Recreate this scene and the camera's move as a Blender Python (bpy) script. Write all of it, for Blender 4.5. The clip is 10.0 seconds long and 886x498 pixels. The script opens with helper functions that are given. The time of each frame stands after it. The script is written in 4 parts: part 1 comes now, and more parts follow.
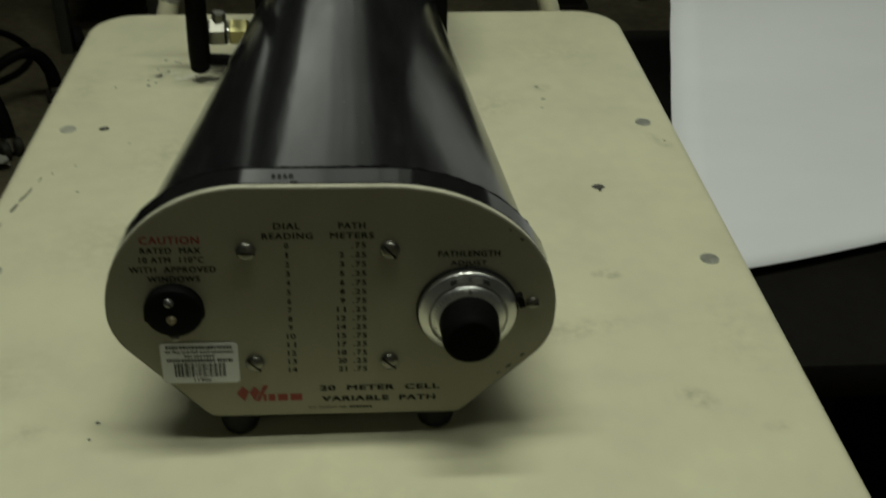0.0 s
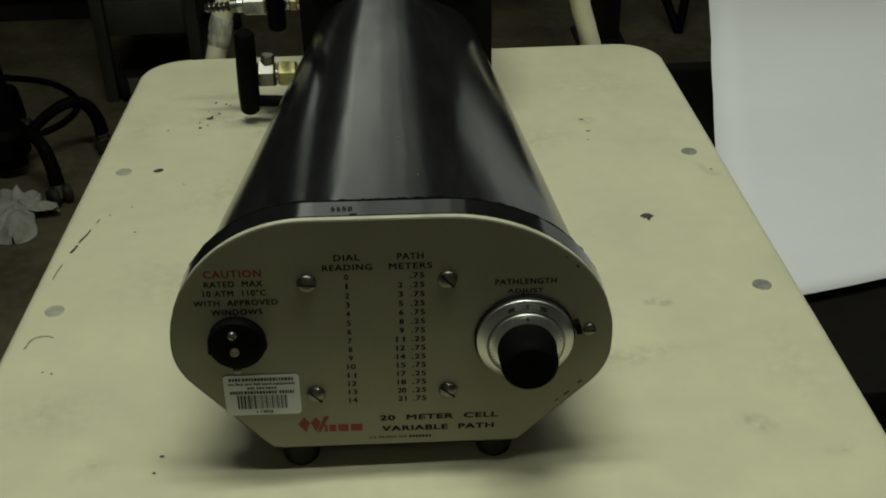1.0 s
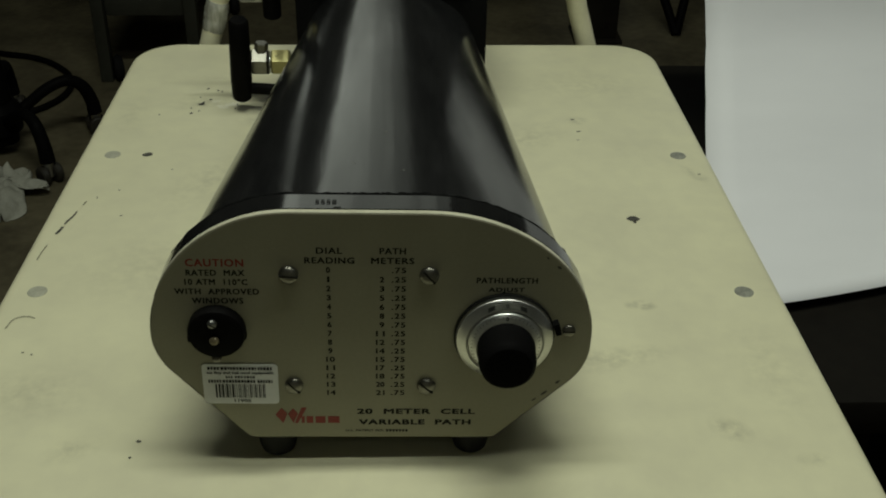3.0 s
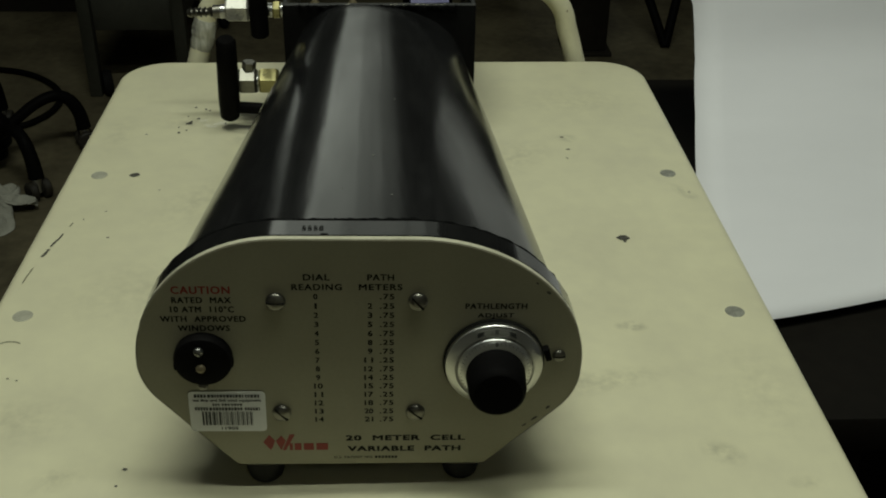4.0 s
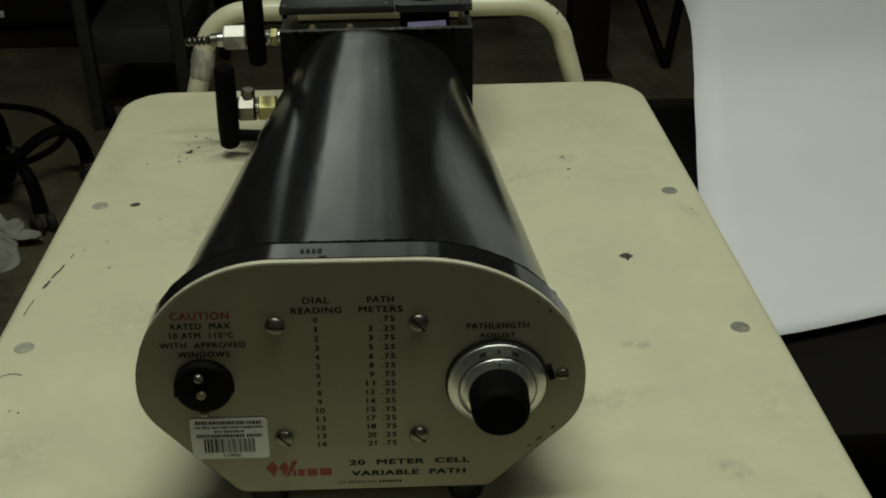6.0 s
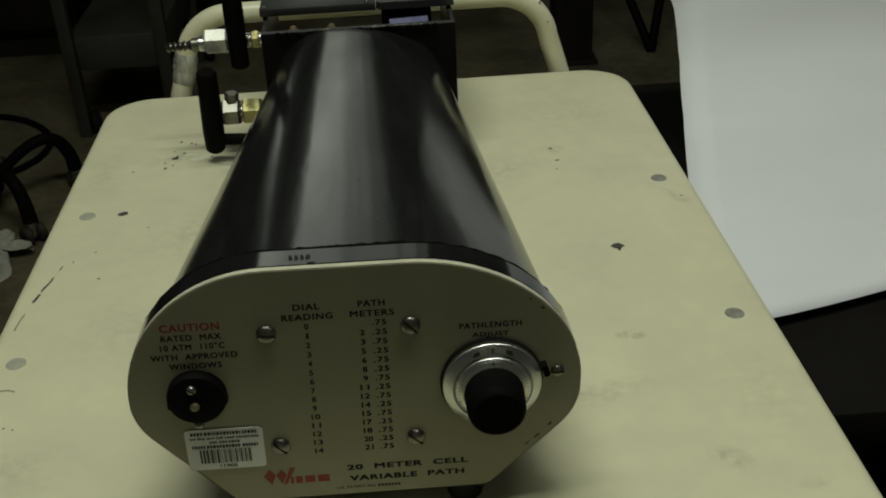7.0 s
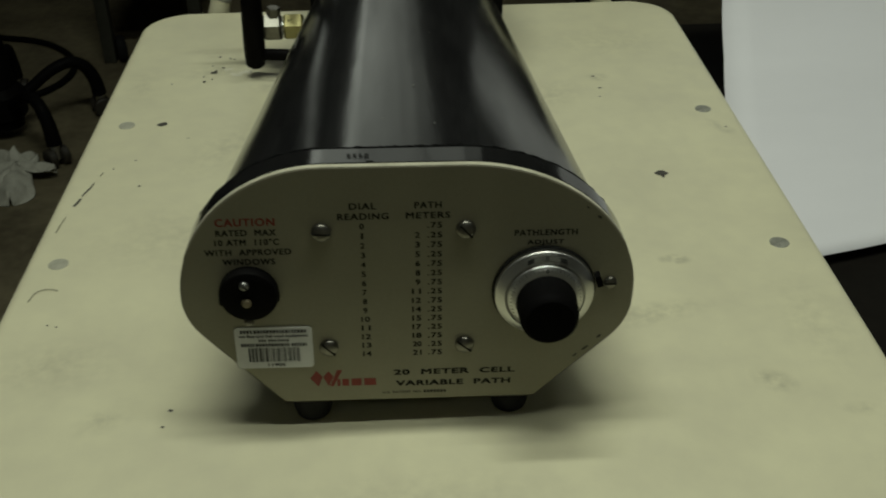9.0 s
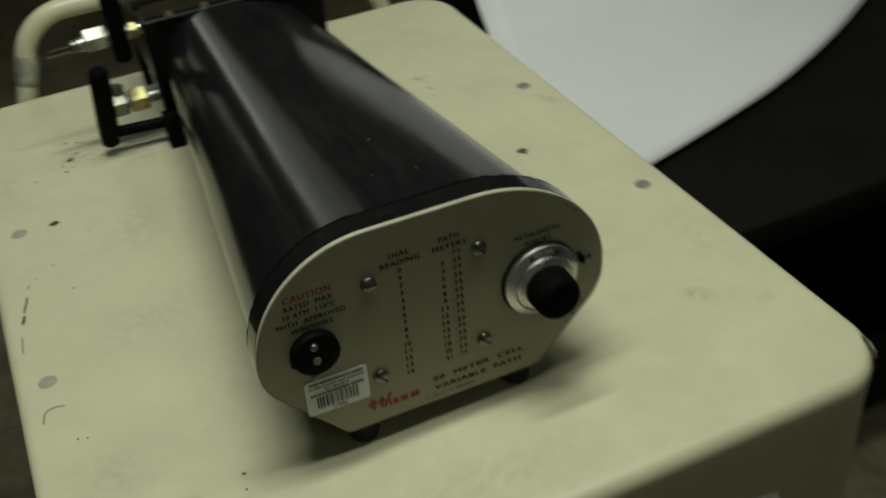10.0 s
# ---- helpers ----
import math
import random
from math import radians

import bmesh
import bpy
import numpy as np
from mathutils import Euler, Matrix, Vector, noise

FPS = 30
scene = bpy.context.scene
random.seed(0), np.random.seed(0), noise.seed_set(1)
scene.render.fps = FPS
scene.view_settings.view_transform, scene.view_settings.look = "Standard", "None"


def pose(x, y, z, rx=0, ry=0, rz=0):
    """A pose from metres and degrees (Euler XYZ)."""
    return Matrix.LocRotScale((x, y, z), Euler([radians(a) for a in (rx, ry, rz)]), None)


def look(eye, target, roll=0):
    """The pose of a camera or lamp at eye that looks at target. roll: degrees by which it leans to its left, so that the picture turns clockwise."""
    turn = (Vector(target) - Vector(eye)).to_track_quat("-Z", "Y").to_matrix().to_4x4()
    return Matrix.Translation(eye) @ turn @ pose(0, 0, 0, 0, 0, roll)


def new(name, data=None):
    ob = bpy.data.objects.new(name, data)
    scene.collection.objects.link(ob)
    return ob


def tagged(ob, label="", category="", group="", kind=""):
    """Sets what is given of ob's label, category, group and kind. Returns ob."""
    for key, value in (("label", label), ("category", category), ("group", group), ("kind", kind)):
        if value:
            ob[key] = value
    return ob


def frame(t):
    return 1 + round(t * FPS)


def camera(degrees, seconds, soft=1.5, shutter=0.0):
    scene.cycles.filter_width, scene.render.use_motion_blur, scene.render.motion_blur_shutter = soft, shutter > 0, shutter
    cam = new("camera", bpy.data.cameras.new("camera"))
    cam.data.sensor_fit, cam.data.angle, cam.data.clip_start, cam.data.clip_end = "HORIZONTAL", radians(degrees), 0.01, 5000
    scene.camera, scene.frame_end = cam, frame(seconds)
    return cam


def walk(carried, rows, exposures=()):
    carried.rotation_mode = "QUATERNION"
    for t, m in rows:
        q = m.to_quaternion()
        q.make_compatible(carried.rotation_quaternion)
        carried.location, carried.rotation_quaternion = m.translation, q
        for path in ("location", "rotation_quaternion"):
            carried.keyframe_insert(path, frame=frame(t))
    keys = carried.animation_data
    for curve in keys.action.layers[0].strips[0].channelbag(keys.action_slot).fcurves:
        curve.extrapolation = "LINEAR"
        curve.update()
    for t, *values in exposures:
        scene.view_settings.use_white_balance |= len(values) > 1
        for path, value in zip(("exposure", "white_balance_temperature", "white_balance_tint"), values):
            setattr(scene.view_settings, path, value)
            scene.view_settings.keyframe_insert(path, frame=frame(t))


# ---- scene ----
cam = camera(44.5, 10.0, soft=1.9, shutter=0.5)
PATH = [
    (0, (0.0268, -0.4374, 0.4101), (0.1560, 1.2268, -0.6915), 1.07),
    (0.2, (0.0257, -0.4424, 0.4162), (0.1247, 1.2434, -0.6553), 0.10),
    (0.5, (0.0232, -0.4465, 0.4136), (0.0863, 1.2603, -0.6270), -0.78),
    (0.8, (0.0225, -0.4465, 0.4113), (0.0863, 1.2616, -0.6270), -1.05),
    (1, (0.0174, -0.4460, 0.4102), (0.0774, 1.2608, -0.6305), -1.43),
    (1.2, (0.0177, -0.4468, 0.4105), (0.0708, 1.2588, -0.6326), -1.04),
    (1.5, (0.0196, -0.4472, 0.4102), (0.0849, 1.2562, -0.6358), 0.26),
    (1.8, (0.0219, -0.4525, 0.4171), (0.0974, 1.2471, -0.6343), 0.24),
    (2, (0.0205, -0.4533, 0.4162), (0.0946, 1.2481, -0.6326), 0.60),
    (2.2, (0.0170, -0.4489, 0.4055), (0.0928, 1.2502, -0.6467), 1.65),
    (3.3, (0.0248, -0.4462, 0.4164), (0.1090, 1.2525, -0.6360), 0.66),
    (3.5, (0.0265, -0.4456, 0.4177), (0.1170, 1.2558, -0.6297), 0.49),
    (4, (0.0231, -0.4386, 0.4167), (0.1157, 1.2697, -0.6191), 1.00),
    (4.2, (0.0215, -0.4381, 0.4189), (0.1052, 1.2735, -0.6123), 0.85),
    (4.5, (0.0221, -0.4392, 0.4194), (0.0913, 1.2791, -0.6018), -0.49),
    (4.8, (0.0241, -0.4417, 0.4153), (0.0851, 1.2834, -0.5948), -0.69),
    (5, (0.0267, -0.4414, 0.4180), (0.0900, 1.2815, -0.5958), -1.34),
    (5.2, (0.0298, -0.4447, 0.4204), (0.0980, 1.2830, -0.5847), -1.12),
    (5.5, (0.0297, -0.4443, 0.4212), (0.1019, 1.2896, -0.5730), -0.75),
    (5.7, (0.0272, -0.4418, 0.4165), (0.1056, 1.2919, -0.5776), -0.29),
    (6.8, (0.0264, -0.4317, 0.4100), (0.1204, 1.2985, -0.5887), -2.43),
    (7, (0.0292, -0.4319, 0.4143), (0.1217, 1.2927, -0.5941), -2.69),
    (7.2, (0.0259, -0.4313, 0.4145), (0.1186, 1.2926, -0.5952), -2.27),
    (7.5, (0.0212, -0.4320, 0.4153), (0.1039, 1.2914, -0.5961), -2.13),
    (7.8, (0.0165, -0.4332, 0.4142), (0.0982, 1.2922, -0.5939), -2.01),
    (8, (0.0123, -0.4334, 0.4185), (0.0877, 1.2922, -0.5898), -1.61),
    (8.2, (0.0099, -0.4355, 0.4152), (0.0886, 1.2934, -0.5871), -1.20),
    (8.5, (0.0101, -0.4384, 0.4039), (0.0913, 1.2785, -0.6187), -1.21),
    (8.8, (0.0077, -0.4378, 0.3895), (0.0862, 1.2567, -0.6700), -0.85),
    (9, (0.0067, -0.4382, 0.3951), (0.0723, 1.2375, -0.6946), -0.91),
    (9.2, (-0.0032, -0.4365, 0.4200), (0.0319, 1.2291, -0.6865), -1.11),
    (9.4, (-0.017, -0.427, 0.439), (0.011, 1.242, -0.663), -3.2),
    (9.5, (-0.0293, -0.4270, 0.4391), (0.0223, 1.2438, -0.6590), -3.65),
    (9.6, (-0.049, -0.43, 0.445), (0.114, 1.224, -0.666), -2.6),
    (9.7, (-0.0757, -0.4373, 0.4495), (0.1776, 1.2051, -0.6633), -3.75),
    (9.8, (-0.101, -0.448, 0.461), (0.222, 1.175, -0.662), -7.2),
    (9.9, (-0.136, -0.459, 0.475), (0.339, 1.108, -0.673), -6.7),
    (10, (-0.1678, -0.4663, 0.4895), (0.4188, 1.0457, -0.6808), -6.04),
]
walk(cam, [(t, look(eye, target, roll)) for t, eye, target, roll in PATH], exposures=[(0, -0.24), (0.5, -0.17), (1.0, -0.12), (8.6, -0.12), (9.0, -0.18), (9.5, -0.05), (10.0, -0.05)])

# ---- light ----
# Faint even fill, added to lift the blacks.
world = bpy.data.worlds.new("ambient_fill")
scene.world = world
world.use_nodes = True
world.node_tree.nodes["Background"].inputs[0].default_value = (0.75, 0.85, 0.8, 1)
world.node_tree.nodes["Background"].inputs[1].default_value = 0.035
scene.view_settings.exposure = 0.0

FLOOR = -0.74
CEIL = 2.4


def area_lamp(name, m, sx, sy, power, colour):
    data = bpy.data.lights.new(name, "AREA")
    data.shape, data.size, data.size_y = "RECTANGLE", sx, sy
    data.energy, data.color = power, colour
    ob = new(name, data)
    ob.matrix_world = m
    return ob


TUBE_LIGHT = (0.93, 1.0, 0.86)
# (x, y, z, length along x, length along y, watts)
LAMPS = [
    # Two overhead lamps out of view, inferred from the table shadows.
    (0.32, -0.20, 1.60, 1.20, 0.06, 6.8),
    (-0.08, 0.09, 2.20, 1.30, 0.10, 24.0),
    # Five made-up strips, stepped in power to shape the highlight on the body.
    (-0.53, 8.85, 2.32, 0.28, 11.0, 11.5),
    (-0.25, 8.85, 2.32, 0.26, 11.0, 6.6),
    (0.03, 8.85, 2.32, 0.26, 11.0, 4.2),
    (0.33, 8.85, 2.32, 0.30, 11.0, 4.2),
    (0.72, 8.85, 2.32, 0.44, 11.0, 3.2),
    # Fill lamp added behind the camera to brighten the plate and dial.
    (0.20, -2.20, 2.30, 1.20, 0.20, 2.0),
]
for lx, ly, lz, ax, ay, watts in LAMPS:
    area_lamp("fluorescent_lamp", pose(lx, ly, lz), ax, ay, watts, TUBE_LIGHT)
# made-up upright light out of view, for the left streak on the body
STRIP = (-1.55, 6.0, 0.95, 0.16, 2.0)
area_lamp("strip_lamp", pose(STRIP[0], STRIP[1], STRIP[2], -90), STRIP[3], STRIP[4], 0.55, TUBE_LIGHT)


# ---- materials ----
def shade(name, c1, c2=None, rough=0.5, metal=0.0, scale=40.0, fine=400.0, bump=0.1, rough_var=0.1, spec=0.5, stretch=None):
    """A surface that varies between two colours at two scales, with fine relief."""
    m = bpy.data.materials.new(name)
    m.use_nodes = True
    nt = m.node_tree
    b = nt.nodes["Principled BSDF"]
    c2 = c2 or tuple(v * 0.8 for v in c1)
    tc = nt.nodes.new("ShaderNodeTexCoord")
    n1, n2 = nt.nodes.new("ShaderNodeTexNoise"), nt.nodes.new("ShaderNodeTexNoise")
    n1.inputs["Scale"].default_value, n1.inputs["Detail"].default_value = scale, 4
    n2.inputs["Scale"].default_value, n2.inputs["Detail"].default_value = fine, 3
    source = tc.outputs["Object"]
    if stretch:
        mp = nt.nodes.new("ShaderNodeMapping")
        mp.inputs["Scale"].default_value = stretch
        nt.links.new(source, mp.inputs["Vector"])
        source = mp.outputs[0]
    for n in (n1, n2):
        nt.links.new(source, n.inputs["Vector"])
    add = nt.nodes.new("ShaderNodeMix")
    add.inputs[0].default_value = 0.35
    nt.links.new(n1.outputs[0], add.inputs[2])
    nt.links.new(n2.outputs[0], add.inputs[3])
    ramp = nt.nodes.new("ShaderNodeValToRGB")
    ramp.color_ramp.elements[0].position, ramp.color_ramp.elements[1].position = 0.35, 0.65
    ramp.color_ramp.elements[0].color = (*c2, 1)
    ramp.color_ramp.elements[1].color = (*c1, 1)
    nt.links.new(add.outputs[0], ramp.inputs[0])
    nt.links.new(ramp.outputs[0], b.inputs["Base Color"])
    mr = nt.nodes.new("ShaderNodeMapRange")
    mr.inputs[3].default_value, mr.inputs[4].default_value = max(0.02, rough - rough_var), min(1, rough + rough_var)
    nt.links.new(n1.outputs[0], mr.inputs[0])
    nt.links.new(mr.outputs[0], b.inputs["Roughness"])
    b.inputs["Metallic"].default_value = metal
    b.inputs["Specular IOR Level"].default_value = spec
    if bump:
        bp = nt.nodes.new("ShaderNodeBump")
        bp.inputs["Strength"].default_value, bp.inputs["Distance"].default_value = bump, 0.001
        nt.links.new(n2.outputs[0], bp.inputs["Height"])
        nt.links.new(bp.outputs[0], b.inputs["Normal"])
    return m


def stained(m, spots, colour):
    """Adds worn smudges, each (x, y, half length, half width, turn in degrees, strength), to a painted surface."""
    nt = m.node_tree
    b = nt.nodes["Principled BSDF"]
    tc = nt.nodes.new("ShaderNodeTexCoord")
    rag = nt.nodes.new("ShaderNodeTexNoise")
    rag.inputs["Scale"].default_value, rag.inputs["Detail"].default_value = 130, 8
    nt.links.new(tc.outputs["Object"], rag.inputs["Vector"])
    source = b.inputs["Base Color"].links[0].from_socket
    total = None
    for x, y, hl, hw, turn, strength in spots:
        mp = nt.nodes.new("ShaderNodeMapping")
        mp.vector_type = "TEXTURE"
        mp.inputs["Location"].default_value = (x, y, 0)
        mp.inputs["Rotation"].default_value = (0, 0, radians(turn))
        mp.inputs["Scale"].default_value = (hl, hw, 1)
        gr = nt.nodes.new("ShaderNodeTexGradient")
        gr.gradient_type = "SPHERICAL"
        nt.links.new(tc.outputs["Object"], mp.inputs["Vector"])
        nt.links.new(mp.outputs[0], gr.inputs["Vector"])
        mul = nt.nodes.new("ShaderNodeMath")
        mul.operation = "MULTIPLY"
        mul.inputs[1].default_value = strength
        nt.links.new(gr.outputs["Fac"], mul.inputs[0])
        if total is None:
            total = mul.outputs[0]
        else:
            ad = nt.nodes.new("ShaderNodeMath")
            ad.operation = "MAXIMUM"
            nt.links.new(total, ad.inputs[0])
            nt.links.new(mul.outputs[0], ad.inputs[1])
            total = ad.outputs[0]
    rg = nt.nodes.new("ShaderNodeMapRange")
    rg.inputs[1].default_value, rg.inputs[2].default_value = 0.35, 0.65
    nt.links.new(rag.outputs[0], rg.inputs[0])
    mu = nt.nodes.new("ShaderNodeMath")
    mu.operation = "MULTIPLY"
    nt.links.new(total, mu.inputs[0])
    nt.links.new(rg.outputs[0], mu.inputs[1])
    mix = nt.nodes.new("ShaderNodeMix")
    mix.data_type = "RGBA"
    nt.links.new(mu.outputs[0], mix.inputs[0])
    nt.links.new(source, mix.inputs[6])
    mix.inputs[7].default_value = (*colour, 1)
    nt.links.new(mix.outputs[2], b.inputs["Base Color"])
    return m


CREAM = (0.675, 0.645, 0.44)
SPOTS = [
    (0.182, 0.147, 0.013, 0.007, 0, 0.75), (0.15, 0.088, 0.05, 0.014, 12, 0.38), (0.21, 0.022, 0.016, 0.011, -40, 0.51),
    (0.25, -0.004, 0.012, 0.007, 0, 0.34), (0.18, 0.438, 0.012, 0.01, 0, 0.42), (0.262, 0.335, 0.02, 0.008, -60, 0.42),
    (-0.158, 0.478, 0.045, 0.02, 10, 0.30), (-0.10, 0.44, 0.03, 0.015, 0, 0.34), (-0.162, 0.01, 0.02, 0.012, 30, 0.30),
    (0.13, 0.40, 0.05, 0.03, 40, 0.24), (-0.15, 0.20, 0.08, 0.05, 20, 0.18), (-0.13, 0.33, 0.07, 0.03, 60, 0.22),
    (0.2, 0.52, 0.07, 0.04, 0, 0.17), (-0.2, 0.06, 0.05, 0.03, 0, 0.22), (0.0, -0.06, 0.10, 0.03, 5, 0.17),
    (-0.22, 0.45, 0.02, 0.05, 0, 0.17), (0.25, 0.08, 0.03, 0.06, 0, 0.17),
]
cream_top = stained(shade("cream_paint_worn", CREAM, (0.60, 0.57, 0.40), 0.42, 0, 14, 60, 0.012, 0.08), SPOTS, (0.16, 0.15, 0.11))
# Lighter than the top, to make up for weak light on the handle.
cream = shade("brightened_cream_paint", (0.74, 0.71, 0.51), (0.66, 0.63, 0.44), 0.3, 0, 14, 200, 0.04, 0.08)
# Cream front, darkened in its colour for the shade on it; edge kept paler.
plate_paint = shade("shade_toned_cream_enamel", (0.288, 0.271, 0.185), (0.256, 0.240, 0.163), 0.45, 0, 30, 500, 0.03, 0.06)
plate_edge = shade("pale_plate_edge", (0.58, 0.555, 0.42), (0.44, 0.42, 0.31), 0.5, 0, 60, 300, 0.05)
black_gloss = shade("black_semigloss_paint", (0.006, 0.006, 0.0065), (0.017, 0.017, 0.0172), 0.155, 0, 22, 110, 0.05, 0.12, stretch=(2.0, 0.45, 2.0))
black_flange = shade("black_flange_paint", (0.007, 0.007, 0.0075), (0.012, 0.012, 0.012), 0.10, 0, 40, 200, 0.03, 0.05, spec=0.9)
black_matt = shade("black_matt_paint", (0.005, 0.005, 0.005), (0.008, 0.008, 0.0078), 0.5, 0, 50, 300, 0.1, spec=0.02)
black_anodised = shade("black_anodised", (0.024, 0.025, 0.024), (0.034, 0.034, 0.032), 0.42, 0.2, 50, 400, 0.05)
bakelite = shade("black_plastic", (0.0032, 0.0030, 0.0030), (0.006, 0.0056, 0.0054), 0.5, 0, 60, 500, 0.05, spec=0.03)
knob_black = shade("dull_black_plastic", (0.004, 0.0038, 0.0038), (0.005, 0.0047, 0.0047), 0.6, 0, 60, 500, 0.08, spec=0.02)
rubber = shade("black_rubber", (0.006, 0.006, 0.006), (0.010, 0.010, 0.010), 0.65, 0, 60, 500, 0.15, spec=0.2)
steel = shade("brushed_steel", (0.62, 0.62, 0.6), (0.5, 0.5, 0.48), 0.28, 1, 90, 900, 0.04)
chrome = shade("satin_chrome", (0.58, 0.58, 0.56), (0.50, 0.50, 0.48), 0.30, 1, 60, 700, 0.03, 0.05)
# turned metal, whose fine grooves run round the dial
turned_chrome = shade("turned_chrome", (0.62, 0.62, 0.59), (0.54, 0.54, 0.515), 0.30, 1, 60, 700, 0.02, 0.04)
turning = turned_chrome.node_tree.nodes.new("ShaderNodeTangent")
turning.direction_type, turning.axis = "RADIAL", "Y"
turned_chrome.node_tree.nodes["Principled BSDF"].inputs["Anisotropic"].default_value = 0.7
turned_chrome.node_tree.links.new(turning.outputs[0], turned_chrome.node_tree.nodes["Principled BSDF"].inputs["Tangent"])
hex_steel = shade("stained_hex_steel", (0.62, 0.61, 0.54), (0.48, 0.47, 0.42), 0.30, 0.35, 60, 500, 0.05)
# Paler copy of the stud colour, for the two left studs.
pale_stud = shade("pale_zinc", (0.42, 0.41, 0.32), (0.32, 0.315, 0.25), 0.5, 0.05, 150, 600, 0.1)
dull_steel = shade("dull_zinc", (0.33, 0.33, 0.275), (0.19, 0.19, 0.16), 0.5, 0.2, 150, 600, 0.1)
brass = shade("brass", (0.40, 0.36, 0.15), (0.30, 0.27, 0.11), 0.3, 0.5, 90, 700, 0.04)
# Steel colour lowered to tone down reflections of table and lamps.
screw_steel = shade("darkened_screw_steel", (0.23, 0.222, 0.19), (0.155, 0.15, 0.127), 0.36, 0.95, 200, 900, 0.05)
window_grey = shade("dark_window_grey", (0.12, 0.12, 0.10), (0.08, 0.08, 0.068), 0.3, 0, 300, 900, 0)
tag_grey = shade("grey_tag", (0.15, 0.15, 0.13), (0.11, 0.11, 0.095), 0.5, 0, 300, 900, 0)
sticker_white = shade("white_sticker", (0.74, 0.75, 0.75), (0.68, 0.69, 0.69), 0.4, 0, 80, 500, 0.02)
dull_brass = shade("dull_brass", (0.24, 0.20, 0.12), (0.17, 0.14, 0.085), 0.35, 0.4, 200, 900, 0.05)
pin_steel = shade("pin_steel", (0.27, 0.27, 0.25), (0.15, 0.15, 0.14), 0.34, 0.9, 260, 900, 0.1)
ink = shade("black_ink", (0.008, 0.008, 0.007), (0.013, 0.013, 0.011), 0.6, 0, 300, 900, 0, spec=0.15)
red_ink = shade("red_ink", (0.25, 0.022, 0.014), (0.20, 0.019, 0.012), 0.55, 0, 300, 900, 0)
label_white = shade("white_label", (0.74, 0.75, 0.74), (0.68, 0.69, 0.68), 0.35, 0, 80, 500, 0.02)
rail_spot = shade("brown_spot", (0.30, 0.25, 0.15), (0.22, 0.18, 0.10), 0.6, 0, 300, 900, 0)
scratch_olive = shade("olive_scratch", (0.10, 0.095, 0.058), (0.20, 0.19, 0.12), 0.7, 0, 400, 900, 0)
faint_scratch = shade("faint_scratch", (0.34, 0.32, 0.22), (0.22, 0.21, 0.14), 0.7, 0, 200, 900, 0)
pale_scuff = shade("pale_scuff", (0.74, 0.72, 0.58), (0.64, 0.61, 0.45), 0.5, 0, 150, 500, 0)
chip_dark = shade("paint_chip_dark", (0.035, 0.033, 0.028), (0.08, 0.075, 0.06), 0.7, 0, 300, 900, 0)
paper_white = shade("white_paper", (0.855, 0.85, 0.875), (0.815, 0.81, 0.835), 0.75, 0, 5, 16, 0.30, stretch=(0.5, 1.5, 2.5))
tissue_mat = shade("white_tissue", (0.44, 0.435, 0.37), (0.31, 0.305, 0.255), 0.85, 0, 30, 300, 0.1)
# Light and dark streaks in the colour stand in for the tape's glints.
tape_mat = shade("streak_painted_clear_tape", (0.90, 0.90, 0.84), (0.34, 0.34, 0.30), 0.06, 0, 45, 160, 0.6, stretch=(2.2, 2.2, 0.5))
tape_mat.node_tree.nodes["Principled BSDF"].inputs["Transmission Weight"].default_value = 0.55
floor_mat = shade("dark_worn_floor", (0.160, 0.138, 0.084), (0.072, 0.061, 0.038), 0.6, 0, 5.5, 45, 0.2, spec=0.25)
# Dark brown, picked to blend with the floor.
caster_brown = shade("floor_brown_caster", (0.032, 0.027, 0.018), (0.018, 0.015, 0.010), 0.6, 0, 40, 200, 0.1)
wall_mat = shade("dark_unseen_wall", (0.10, 0.095, 0.073), (0.075, 0.071, 0.055), 0.8, 0, 2, 30, 0.1)
pale_bounce_wall = shade("pale_bounce_paint", (0.62, 0.61, 0.54), (0.54, 0.53, 0.46), 0.85, 0, 2, 30, 0.1)
ceiling_mat = shade("ceiling_paint", (0.36, 0.35, 0.30), (0.30, 0.29, 0.25), 0.9, 0, 2, 30, 0.1)
dark_wood = shade("dark_bench", (0.024, 0.020, 0.015), (0.013, 0.011, 0.0085), 0.7, 0, 6, 60, 0.15, spec=0.12)
# Near black, to stand in for the shaded ground under the paper.
filler_black = shade("shade_black_filler", (0.011, 0.0095, 0.007), (0.006, 0.005, 0.004), 0.7, 0, 6, 60, 0.15, spec=0.08)
shelf_mat = shade("grey_green_shelf", (0.042, 0.042, 0.031), (0.026, 0.026, 0.019), 0.6, 0, 8, 80, 0.1)
mirror_mat = shade("coated_mirror", (0.52, 0.51, 0.78), (0.34, 0.33, 0.60), 0.26, 1, 20, 300, 0, 0.02)


# ---- builders ----
def finish(name, bm, material, smooth=True):
    bmesh.ops.recalc_face_normals(bm, faces=bm.faces)
    me = bpy.data.meshes.new(name)
    bm.to_mesh(me)
    bm.free()
    me.materials.append(material)
    if smooth:
        me.polygons.foreach_set("use_smooth", [True] * len(me.polygons))
        me.set_sharp_from_angle(angle=radians(35))
    return me


def thing(name, loc, label, category, group="", kind=""):
    ob = new(name)
    ob.location = loc
    ob.empty_display_size = 0.02
    return tagged(ob, label, category, group, kind)


